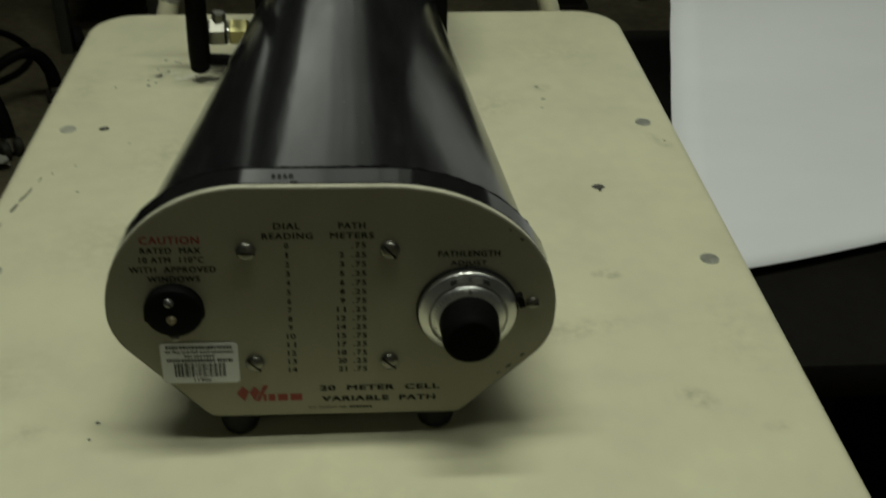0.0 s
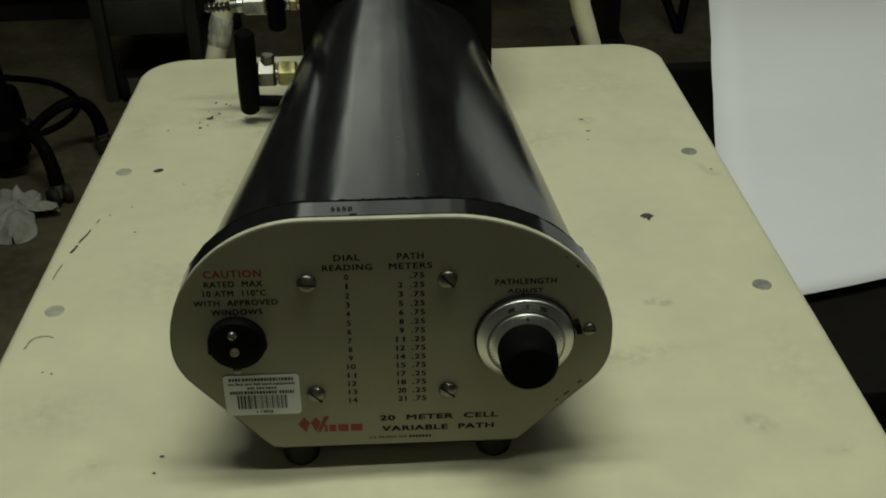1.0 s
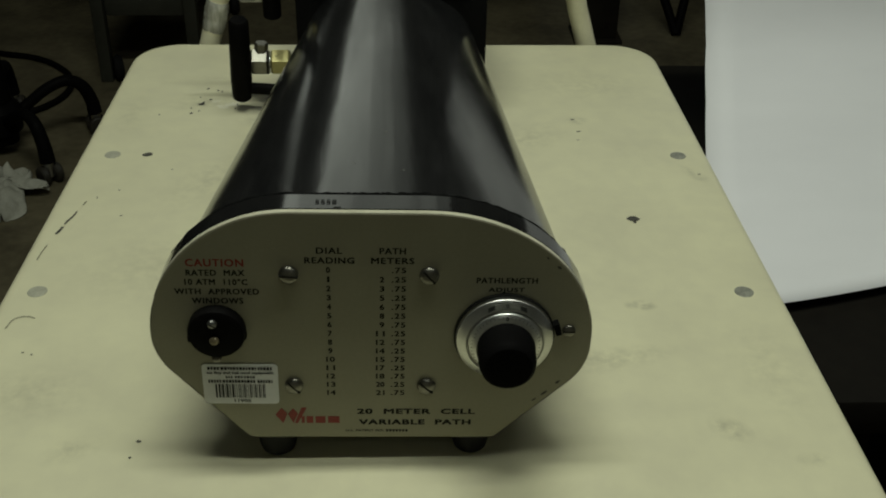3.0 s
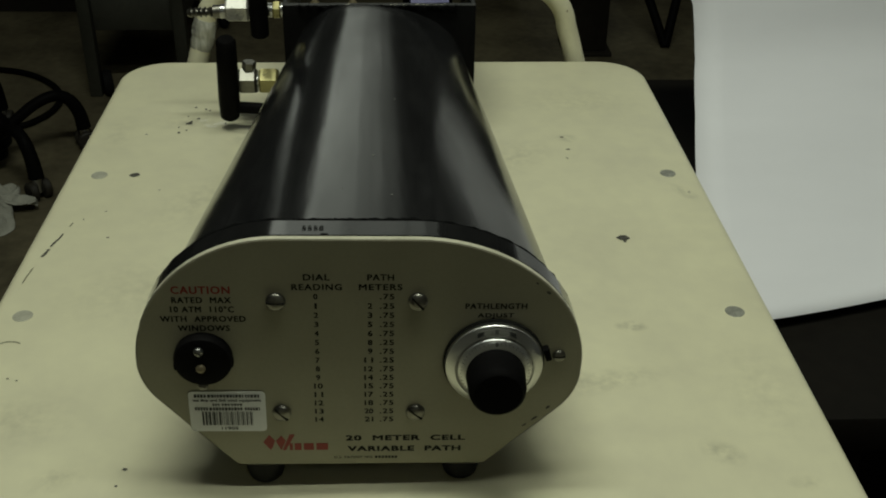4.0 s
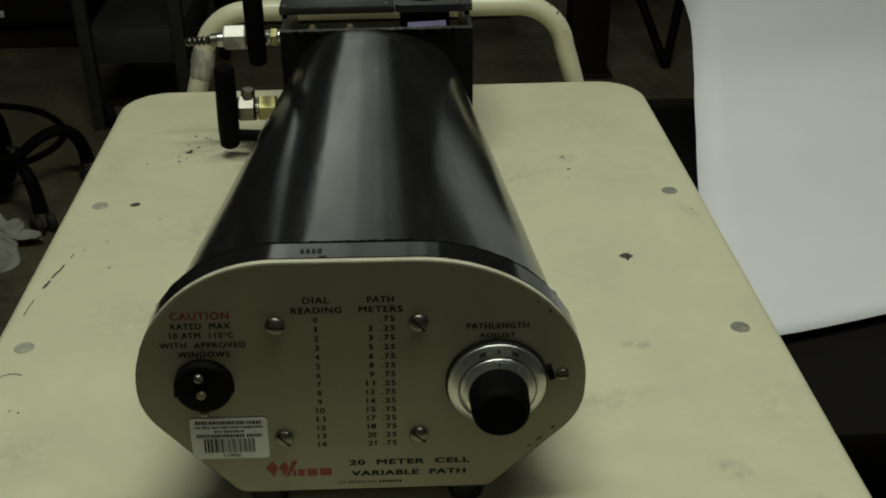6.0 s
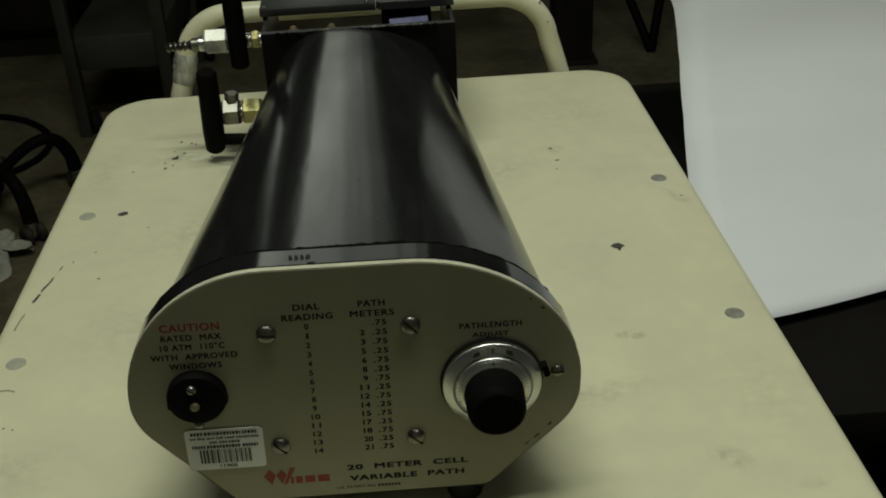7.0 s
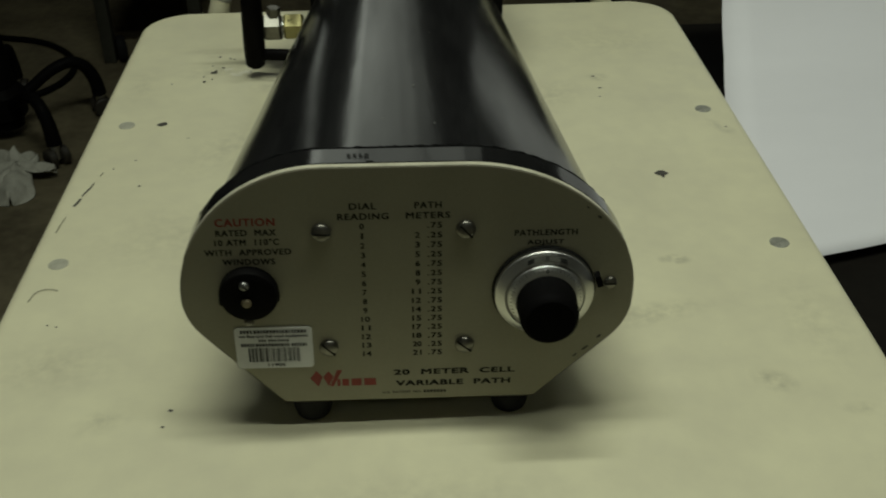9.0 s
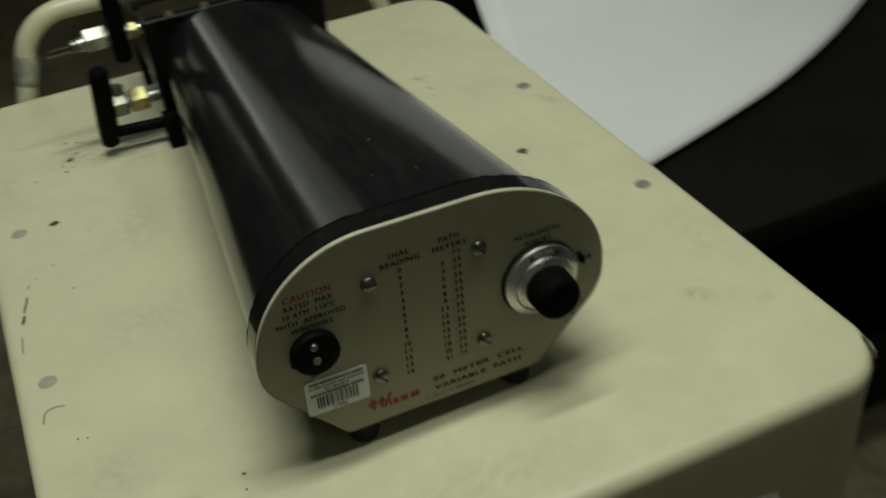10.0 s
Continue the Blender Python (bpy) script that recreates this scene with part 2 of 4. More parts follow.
def part(name, bm, material, parent, label="", smooth=True):
    """One mesh under a thing or a part; its vertices are given in the world."""
    ob = new(name, bm if isinstance(bm, bpy.types.Mesh) else finish(name, bm, material, smooth))
    ob.parent = parent
    top = parent
    while top.parent:
        top = top.parent
    ob.matrix_parent_inverse = Matrix.Translation(-Vector(top.location)) if parent.parent is None else Matrix()
    if parent.parent is not None:
        ob.matrix_parent_inverse = parent.matrix_basis.inverted()
    if label:
        ob["label"] = label
    return ob


def solo(name, bm, material, label, category, kind="", group="", smooth=True):
    return tagged(new(name, finish(name, bm, material, smooth)), label, category, group, kind)


def box(bm, x0, x1, y0, y1, z0, z1, bevel=0.0, segments=2):
    """A box with rounded edges."""
    r = bmesh.ops.create_cube(bm, size=1.0)
    vs = r["verts"]
    for v in vs:
        v.co = Vector(((x0 + x1) / 2 + v.co.x * (x1 - x0), (y0 + y1) / 2 + v.co.y * (y1 - y0), (z0 + z1) / 2 + v.co.z * (z1 - z0)))
    if bevel:
        es = list({e for v in vs for e in v.link_edges})
        bmesh.ops.bevel(bm, geom=es, offset=bevel, segments=segments, profile=0.5, affect="EDGES")
    return bm


def lathe(bm, profile, m, n=32):
    """Turns (radius, height) pairs round the local z axis of m and closes the ends."""
    rings = []
    for r, h in profile:
        rings.append([bm.verts.new(m @ Vector((r * math.cos(2 * math.pi * i / n), r * math.sin(2 * math.pi * i / n), h))) for i in range(n)])
    for a, b in zip(rings, rings[1:]):
        for i in range(n):
            bm.faces.new((a[i], a[(i + 1) % n], b[(i + 1) % n], b[i]))
    bm.faces.new(rings[0][::-1])
    bm.faces.new(rings[-1])
    return bm


def along(p0, p1):
    """A pose at p0 whose z axis runs to p1."""
    d = Vector(p1) - Vector(p0)
    return Matrix.Translation(p0) @ d.to_track_quat("Z", "Y").to_matrix().to_4x4()


def rod(bm, p0, p1, r, n=20, bevel=0.0):
    h = (Vector(p1) - Vector(p0)).length
    b = bevel or r * 0.12
    return lathe(bm, [(r - b, 0), (r, b), (r, h - b), (r - b, h)], along(p0, p1), n)


def sweep(bm, points, r, n=14, closed=False):
    """A round tube along points; r is one radius or one for each point."""
    pts = [Vector(p) for p in points]
    rings = []
    ref = Vector((0, 0, 1))
    for i, p in enumerate(pts):
        d = (pts[min(i + 1, len(pts) - 1)] - pts[max(i - 1, 0)]).normalized()
        side = d.cross(ref)
        if side.length < 0.05:
            side = d.cross(Vector((0, 1, 0)))
        side.normalize()
        up = side.cross(d).normalized()
        ref = up
        rad = r[i] if isinstance(r, list) else r
        rings.append([bm.verts.new(p + (side * math.cos(2 * math.pi * k / n) + up * math.sin(2 * math.pi * k / n)) * rad) for k in range(n)])
    for a, b in zip(rings, rings[1:]):
        for k in range(n):
            bm.faces.new((a[k], a[(k + 1) % n], b[(k + 1) % n], b[k]))
    bm.faces.new(rings[0][::-1])
    bm.faces.new(rings[-1])
    return bm


def smooth_line(points, steps=8):
    """A Catmull-Rom line through points."""
    p = [Vector(q) for q in points]
    p = [p[0] * 2 - p[1]] + p + [p[-1] * 2 - p[-2]]
    out = []
    for i in range(1, len(p) - 2):
        for s in range(steps):
            t = s / steps
            out.append(0.5 * ((2 * p[i]) + (p[i + 1] - p[i - 1]) * t + (2 * p[i - 1] - 5 * p[i] + 4 * p[i + 1] - p[i + 2]) * t * t
                              + (3 * p[i] - p[i - 1] - 3 * p[i + 1] + p[i + 2]) * t ** 3))
    return out + [p[-2]]


def loft(bm, rings, cap=True):
    """Joins closed rings of equal count, one after another."""
    vs = [[bm.verts.new(p) for p in ring] for ring in rings]
    n = len(vs[0])
    for a, b in zip(vs, vs[1:]):
        for i in range(n):
            bm.faces.new((a[i], a[(i + 1) % n], b[(i + 1) % n], b[i]))
    if cap:
        bm.faces.new(vs[0][::-1])
        bm.faces.new(vs[-1])
    return bm


def hexagon(bm, p0, p1, r, turn=-23):
    """A hexagonal nut with chamfered ends along p0 to p1."""
    h = (Vector(p1) - Vector(p0)).length
    m = along(p0, p1) if p0[2] != p1[2] else Matrix.Translation(p0) @ Matrix(((0, 0, 1, 0), (-1, 0, 0, 0), (0, -1, 0, 0), (0, 0, 0, 1)))
    return lathe(bm, [(r * 0.88, 0), (r, r * 0.14), (r, h - r * 0.14), (r * 0.88, h)], m @ pose(0, 0, 0, 0, 0, turn), 6)


def blob(bm, x, y, z, rx, ry, seed, turn=0.0, n=14, rag=0.35):
    """A flat ragged patch."""
    rnd = random.Random(seed)
    c, s = math.cos(radians(turn)), math.sin(radians(turn))
    vs = []
    for i in range(n):
        k = 1 - rag * rnd.random()
        a, b = rx * k * math.cos(2 * math.pi * i / n), ry * k * math.sin(2 * math.pi * i / n)
        vs.append(bm.verts.new((x + a * c - b * s, y + a * s + b * c, z)))
    bm.faces.new(vs)
    return bm


def lettering(text, x, z, width, height, parent, material, y=-0.00010, spacing=1.0, turn=0.0, to_world=None, label="", bold=0.045):
    """Printed words centred at (x, z) on an upright face, with the height of a capital letter."""
    cu = bpy.data.curves.new("words", "FONT")
    cu.body, cu.size, cu.space_character, cu.resolution_u = text, 1.0, spacing, 3
    ob = new("words", cu)
    me = bpy.data.meshes.new_from_object(ob.evaluated_get(bpy.context.evaluated_depsgraph_get()))
    bpy.data.objects.remove(ob)
    bpy.data.curves.remove(cu)
    co = np.empty(len(me.vertices) * 3)
    me.vertices.foreach_get("co", co)
    co = co.reshape(-1, 3)
    lo, hi = co.min(0), co.max(0)
    flat = (co[:, :2] - (lo + hi)[:2] / 2) * np.array([width / (hi[0] - lo[0]), height / (hi[1] - lo[1])])
    c, s = math.cos(radians(turn)), math.sin(radians(turn))
    put = np.c_[x + flat[:, 0] * c - flat[:, 1] * s, np.full(len(flat), y), z + flat[:, 0] * s + flat[:, 1] * c]
    if to_world is not None:
        put = np.array([to_world @ Vector((a, b, 0)) for a, b in flat])
    # several slightly shifted strikes thicken the strokes
    faces = [tuple(p.vertices) for p in me.polygons]
    k = len(put)
    all_co, all_faces = [], []
    for n, (u, w) in enumerate(((-1, -0.6), (1, -0.6), (-1, 0.6), (1, 0.6))):
        d = Vector((u * height * bold, -0.00001 * n, w * height * bold)) if to_world is None else to_world.to_3x3() @ Vector((u * height * bold, w * height * bold, 0.00001 * n))
        all_co += [tuple(p + np.array(d)) for p in put]
        all_faces += [tuple(i + k * n for i in f) for f in faces]
    twin = bpy.data.meshes.new("lettering")
    twin.from_pydata(all_co, [], all_faces)
    bpy.data.meshes.remove(me)
    twin.materials.append(material)
    return part("lettering", twin, material, parent, label)


# ---- room ----
def slab(name, x0, x1, y0, y1, z0, z1, material, label):
    return solo(name, box(bmesh.new(), x0, x1, y0, y1, z0, z1), material, label, name.split("_")[0], "structure", smooth=False)


# Unseen walls and ceiling close the room; tones set by the body's reflections.
RX, RY0, RY1 = 4.0, -3.0, 15.0
slab("floor", -RX, RX, RY0, RY1, FLOOR - 0.1, FLOOR, floor_mat, "dark worn workshop floor with brown stains")
slab("ceiling", -RX, RX, RY0, RY1, CEIL, CEIL + 0.1, ceiling_mat, "plain unseen ceiling over the workshop")
slab("wall_west", -RX - 0.15, -RX, RY0, RY1, FLOOR, CEIL, wall_mat, "plain unseen side wall")
slab("wall_east", RX, RX + 0.15, RY0, RY1, FLOOR, CEIL, wall_mat, "plain unseen side wall")
slab("wall_north", -RX - 0.15, RX + 0.15, RY1, RY1 + 0.15, FLOOR, CEIL, wall_mat, "plain unseen end wall")
# Wall behind the camera, made pale as a reflector for the dial.
slab("wall_south", -RX - 0.15, RX + 0.15, RY0 - 0.15, RY0, FLOOR, CEIL, pale_bounce_wall, "plain unseen end wall")

# Fittings for the lamps above, none of them in view.
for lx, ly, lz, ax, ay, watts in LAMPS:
    fx = thing("ceiling_light", (lx, ly, lz + 0.01), "long unseen lamp fitting placed to light the scene", "light", "ceiling lights")
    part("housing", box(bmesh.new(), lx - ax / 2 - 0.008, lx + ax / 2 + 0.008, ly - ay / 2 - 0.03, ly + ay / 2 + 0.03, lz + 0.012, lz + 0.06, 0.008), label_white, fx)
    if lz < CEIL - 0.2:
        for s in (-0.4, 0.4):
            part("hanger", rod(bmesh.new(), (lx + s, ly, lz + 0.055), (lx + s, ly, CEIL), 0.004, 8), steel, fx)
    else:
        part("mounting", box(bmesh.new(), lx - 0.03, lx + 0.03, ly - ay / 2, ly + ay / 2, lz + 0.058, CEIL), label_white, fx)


# Pillar added out of view, only to hold the made-up light.
slab("pillar", STRIP[0] - 0.2, STRIP[0] + 0.2, STRIP[1] + 0.06, STRIP[1] + 0.4, FLOOR, CEIL, wall_mat, "plain unseen pillar added to carry the made-up light")
fx = thing("strip_light", (STRIP[0], STRIP[1] + 0.05, STRIP[2]), "made-up upright light for the left streak on the body", "light")
part("housing", box(bmesh.new(), STRIP[0] - 0.1, STRIP[0] + 0.1, STRIP[1] + 0.01, STRIP[1] + 0.06, STRIP[2] - 1.05, STRIP[2] + 1.05, 0.008), label_white, fx)


# ---- cart ----
TX0, TX1, TY0, TY1 = -0.2475, 0.283, -0.101, 0.630


def rounded_rect(x0, x1, y0, y1, r, n=10):
    out = []
    for cx, cy, a0 in ((x1 - r, y1 - r, 0), (x0 + r, y1 - r, 90), (x0 + r, y0 + r, 180), (x1 - r, y0 + r, 270)):
        for i in range(n + 1):
            a = radians(a0 + 90 * i / n)
            out.append((cx + r * math.cos(a), cy + r * math.sin(a)))
    return out


def build_cart():
    cart = thing("utility_cart", (0.018, 0.258, FLOOR), "cream painted equipment cart with rounded corners and a tubular push handle", "cart")
    bm = bmesh.new()
    # a tight edge all round, rolled more softly along the front
    tight = ((0.02, -0.18), (0.005, -0.18), (0.003, -0.178), (0.0022, -0.17), (0.0012, -0.03), (0.0004, -0.0085), (0.0006, -0.0060), (0.0009, -0.0045), (0.0018, -0.0028), (0.004, -0.0010), (0.0065, -0.0003), (0.009, 0.0))
    soft = ((0.02, -0.18), (0.005, -0.18), (0.003, -0.178), (0.0022, -0.17), (0.0012, -0.03), (0.0004, -0.013), (0.0006, -0.0095), (0.0016, -0.0062), (0.0034, -0.0034), (0.0062, -0.0014), (0.0095, -0.0004), (0.0135, 0.0))
    rings = []
    for (ti, tz), (si, sz) in zip(tight, soft):
        near = rounded_rect(TX0 + si, TX1 - si, TY0 + si, TY1 - si, 0.045 - si * 0.6)
        ring = []
        for k, (x, y) in enumerate(rounded_rect(TX0 + ti, TX1 - ti, TY0 + ti, TY1 - ti, 0.045 - ti * 0.6)):
            w = max(0.0, -math.sin(radians(90 * (k // 11) + 9 * (k % 11))))
            ring.append((x + (near[k][0] - x) * w, y + (near[k][1] - y) * w, tz + (sz - tz) * w))
        rings.append(ring)
    loft(bm, rings)
    top = part("tabletop", bm, cream_top, cart, "worn cream top with scratches, chips and smudges")
    stud = finish("stud", lathe(bmesh.new(), [(0.0066, -0.0012), (0.0066, 0.0002), (0.0062, 0.0005), (0.0030, 0.0006)], Matrix(), 20), dull_steel)
    for x, y in ((-0.224, 0.168), (-0.219, 0.372), (0.256, 0.368), (0.256, 0.162)):
        me = stud
        if x < 0:
            me = stud.copy()
            me.materials[0] = pale_stud
        s = part("stud", me, me.materials[0], top, "flush grey metal stud" if x > 0 else "flush stud in a paler grey")
        s.matrix_basis = Matrix.Translation((x, y, 0))
    # handle
    hy, hr = 0.648, 0.0107
    pts = [(-0.193, hy, -0.14), (-0.188, hy, -0.05), (-0.181, hy + 0.003, -0.012), (-0.1735, hy + 0.005, 0.012)]
    cx0, cx1, zt, rr = -0.1695, 0.2085, 0.0745, 0.052
    for i in range(13):
        a = radians(172 - 82 * i / 12)
        pts.append((cx0 + rr + rr * math.cos(a), hy + 0.006, zt - rr + rr * math.sin(a)))
    for i in range(13):
        a = radians(90 - 82 * i / 12)
        pts.append((cx1 - rr + rr * math.cos(a), hy + 0.006, zt - rr + rr * math.sin(a)))
    pts += [(0.2135, hy + 0.005, 0.012), (0.2205, hy + 0.003, -0.012), (0.230, hy, -0.05), (0.236, hy, -0.14)]
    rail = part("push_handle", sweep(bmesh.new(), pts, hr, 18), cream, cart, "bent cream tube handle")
    rnd = random.Random(31)
    wrap = [(hr + 0.0002, 0)] + [(hr + 0.0010 + 0.0009 * rnd.random(), 0.0015 + 0.0024 * k) for k in range(13)] + [(hr + 0.0002, 0.0335)]
    collar = lathe(bmesh.new(), wrap, along((-0.1755, hy + 0.0052, 0.004), (-0.1680, hy + 0.006, 0.036)), 22)
    for v in collar.verts:
        v.co += Vector((0.0013 * noise.noise(v.co * 260), 0.0013 * noise.noise(v.co * 260 + Vector((7, 3, 1))), 0))
    part("tape_collar", collar, tape_mat, rail, "crinkled clear tape wrapped round the tube")
    for k, (x, z, up) in enumerate(((0.196, 0.060, 50), (0.204, 0.044, 20), (0.189, 0.066, 70), (0.2105, 0.021, 5), (0.02, 0.0745, 60), (0.09, 0.0745, 40), (-0.13, 0.070, 55))):
        n = Vector((0.25 if x > 0.15 else 0, -math.cos(radians(up)), math.sin(radians(up)))).normalized()
        spot = lathe(bmesh.new(), [(0.0012, -0.0006), (0.0011, 0.00025), (0.0006, 0.0003)], along(Vector((x, hy + 0.006, z)) + n * (hr - 0.0001), Vector((x, hy + 0.006, z)) + n * (hr + 0.01)), 8)
        part("paint_chip", spot, rail_spot, rail)
    for x in (-0.190, 0.234):
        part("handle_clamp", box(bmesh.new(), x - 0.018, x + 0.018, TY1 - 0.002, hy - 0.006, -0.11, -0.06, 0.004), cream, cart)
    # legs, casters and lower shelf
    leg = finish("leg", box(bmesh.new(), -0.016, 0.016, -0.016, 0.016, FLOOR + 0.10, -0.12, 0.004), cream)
    fork = finish("fork", box(bmesh.new(), -0.018, 0.018, -0.014, 0.014, FLOOR + 0.05, FLOOR + 0.1, 0.004), steel)
    wheel = finish("wheel", lathe(bmesh.new(), [(0.030, -0.012), (0.038, -0.009), (0.038, 0.009), (0.030, 0.012)], pose(0, 0, FLOOR + 0.038, 0, 90, 0), 24), rubber)
    for x in (TX0 + 0.085, TX1 - 0.085):
        for y in (TY0 + 0.085, TY1 - 0.085):
            for nm, me, mt in (("leg", leg, cream), ("caster_fork", fork, steel), ("caster_wheel", wheel, rubber)):
                p = part(nm, me, mt, cart)
                p.matrix_basis = Matrix.Translation((x, y, 0))
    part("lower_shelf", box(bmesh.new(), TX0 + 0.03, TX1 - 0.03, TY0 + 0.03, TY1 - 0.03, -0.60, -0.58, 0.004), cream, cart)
    # paper tag stuck on the front edge band
    tag = box(bmesh.new(), -0.017, 0.017, -0.0004, 0.0004, -0.045, 0.0, 0.0002, 1)
    bmesh.ops.transform(tag, matrix=pose(0.176, TY0 + 0.0008, -0.0740, 0, 14, 0), verts=tag.verts)
    part("paper_tag", tag, label_white, cart, "small white paper tag")

    # torn edging at the front corner
    torn = smooth_line([(0.2765, -0.0690, 0.0002), (0.2735, -0.0775, 0.0006), (0.2712, -0.0845, 0.0004), (0.2672, -0.0895, 0.0002)], 4)
    part("torn_edging", sweep(bmesh.new(), torn, 0.0011, 6), chip_dark, top, "dark gap where the edging is torn")
    part("torn_edging", sweep(bmesh.new(), [p + Vector((0.0008, -0.0004, 0.0002)) for p in torn[2:9]], 0.0005, 6), plate_edge, top, "pale torn sliver of edging")

    # chips and scratches in the paint
    marks = [(-0.190, 0.372, 0.0047, 0.0034, 20), (0.198, 0.262, 0.0049, 0.0040, 0), (0.1985, 0.2572, 0.0018, 0.0026, 0), (-0.126, 0.017, 0.0017, 0.0013, 0),
             (-0.160, 0.509, 0.0015, 0.0020, 0), (-0.150, 0.505, 0.0014, 0.0021, 0), (-0.146, 0.502, 0.0012, 0.0017, 0), (-0.164, 0.489, 0.0009, 0.0012, 0), (-0.154, 0.484, 0.0018, 0.0017, 0),
             (-0.161, 0.4735, 0.0034, 0.0032, 0), (-0.1595, 0.477, 0.0014, 0.0034, 0), (-0.167, 0.454, 0.0017, 0.0022, 0), (-0.169, 0.465, 0.0007, 0.0020, 0), (-0.161, 0.459, 0.0010, 0.0014, 0),
             (-0.128, 0.473, 0.0008, 0.0022, 0), (-0.129, 0.464, 0.0010, 0.0012, 0), (-0.195, 0.451, 0.0010, 0.0012, 0),
             (0.175, 0.398, 0.0013, 0.001, 0), (0.178, 0.415, 0.0022, 0.0015, 0), (0.176, 0.44, 0.002, 0.0014, 0),
             (0.266, 0.334, 0.0016, 0.001, 0), (-0.19, 0.27, 0.0013, 0.001, 0), (-0.2, 0.31, 0.0012, 0.0009, 0), (-0.128, 0.004, 0.0011, 0.0009, 0), (-0.165, 0.345, 0.0012, 0.0008, 0),
             (-0.232, 0.02, 0.0015, 0.001, 0), (-0.214, 0.10, 0.001, 0.0008, 0), (-0.208, 0.098, 0.0009, 0.0008, 0)]
    for i, (x, y, a, b, t) in enumerate(marks):
        part("paint_chip", blob(bmesh.new(), x, y, 0.0003, a * 1.1, b * 1.1, i, t, 17, 0.25 if a > 0.004 else 0.5), chip_dark, top)
    for i, (x, y, a, b, t) in enumerate(((-0.132, 0.474, 0.010, 0.006, 20), (-0.141, 0.468, 0.008, 0.004, -15), (-0.112, 0.466, 0.008, 0.005, 0), (-0.148, 0.480, 0.006, 0.004, 30))):
        part("scuff", blob(bmesh.new(), x, y, 0.00015, a, b, 70 + i, t, 22, 0.7), pale_scuff, top, "pale rubbed patch")
    lines = [[(-0.221, 0.293), (-0.2225, 0.286)], [(-0.2245, 0.277), (-0.2255, 0.27), (-0.228, 0.262), (-0.229, 0.257)], [(-0.2292, 0.254), (-0.2305, 0.247), (-0.2318, 0.243)],
             [(-0.2335, 0.229), (-0.235, 0.217), (-0.2355, 0.207)], [(-0.2325, 0.125), (-0.2305, 0.135), (-0.226, 0.1385), (-0.2205, 0.1385), (-0.2165, 0.1365)], [(-0.2148, 0.3), (-0.2142, 0.296)]]
    widths = (0.0008, 0.0010, 0.0014, 0.0005, 0.0008, 0.0005)
    for k, (ln, w) in enumerate(zip(lines, widths)):
        pts = smooth_line([(x, y, 0.0003) for x, y in ln], 5)
        bm = bmesh.new()
        rnd = random.Random(50 + k)
        row = []
        for i, p in enumerate(pts):
            d = (pts[min(i + 1, len(pts) - 1)] - pts[max(i - 1, 0)]).normalized()
            s = Vector((-d.y, d.x, 0)) * w * (0.15 if i in (0, len(pts) - 1) else 0.4 + 0.6 * rnd.random())
            row.append((bm.verts.new(p + s), bm.verts.new(p - s)))
        for a, b in zip(row, row[1:]):
            bm.faces.new((a[0], a[1], b[1], b[0]))
        part("scratch", bm, (scratch_olive, chip_dark, chip_dark, scratch_olive, faint_scratch, scratch_olive)[k], top)
    return cart


build_cart()


# ---- gas cell ----
def outline(flat_right, flat_left, n=20):
    """The cell's cross-section: a flat top between two places in x, elliptic shoulders, tight lower flanks, slanted sides and a flat foot, as (x, z) pairs."""
    zc, zt, zf, rc = 0.084, 0.1562, 0.0166, 0.035
    half = {}
    for side, cx, wide, zl, slant in ((1, flat_right, 0.1185, 0.079, 45), (-1, flat_left, 0.105, 0.084, 49)):
        pts = []
        for i in range(n + 1):
            t = radians(90 - 90 * i / n)
            pts.append((cx + (wide - cx) * math.cos(t), zc + (zt - zc) * math.sin(t)))
        for i in range(1, 9):
            t = radians(-(90 - slant) * i / 8)
            pts.append((wide - rc + rc * math.cos(t), zl + rc * math.sin(t)))
        x, z = pts[-1]
        fx = x - (z - zf) / math.tan(radians(slant))
        pts += [(fx + 0.004, zf + 0.0032), (fx + 0.001, zf + 0.0004), (fx - 0.003, zf)]
        half[side] = [(side * u, w) for u, w in pts]
    top = [(-flat_left + (flat_left + flat_right) * k / 12, zt) for k in range(1, 12)]
    return half[1] + half[-1][::-1] + top


SECTION = outline(0.033, 0.033)
# Flat widths are fitted to the highlight as the camera sees it.
BODY_NEAR, BODY_FAR = outline(0.005, 0.018), outline(-0.009, 0.031)
CX, CZ = 0.0065, 0.088
LEAN = 0.9  # degrees by which the front leans clockwise
LEANING = Matrix.Translation((CX, 0, CZ)) @ pose(0, 0, 0, 0, LEAN, 0) @ Matrix.Translation((-CX, 0, -CZ))


def plate_ring(y, inset=0.0):
    k = 1 - inset / 0.08
    return [(CX + (x - CX) * (1 - inset / 0.11), y, CZ + (z - CZ) * k) for x, z in SECTION]


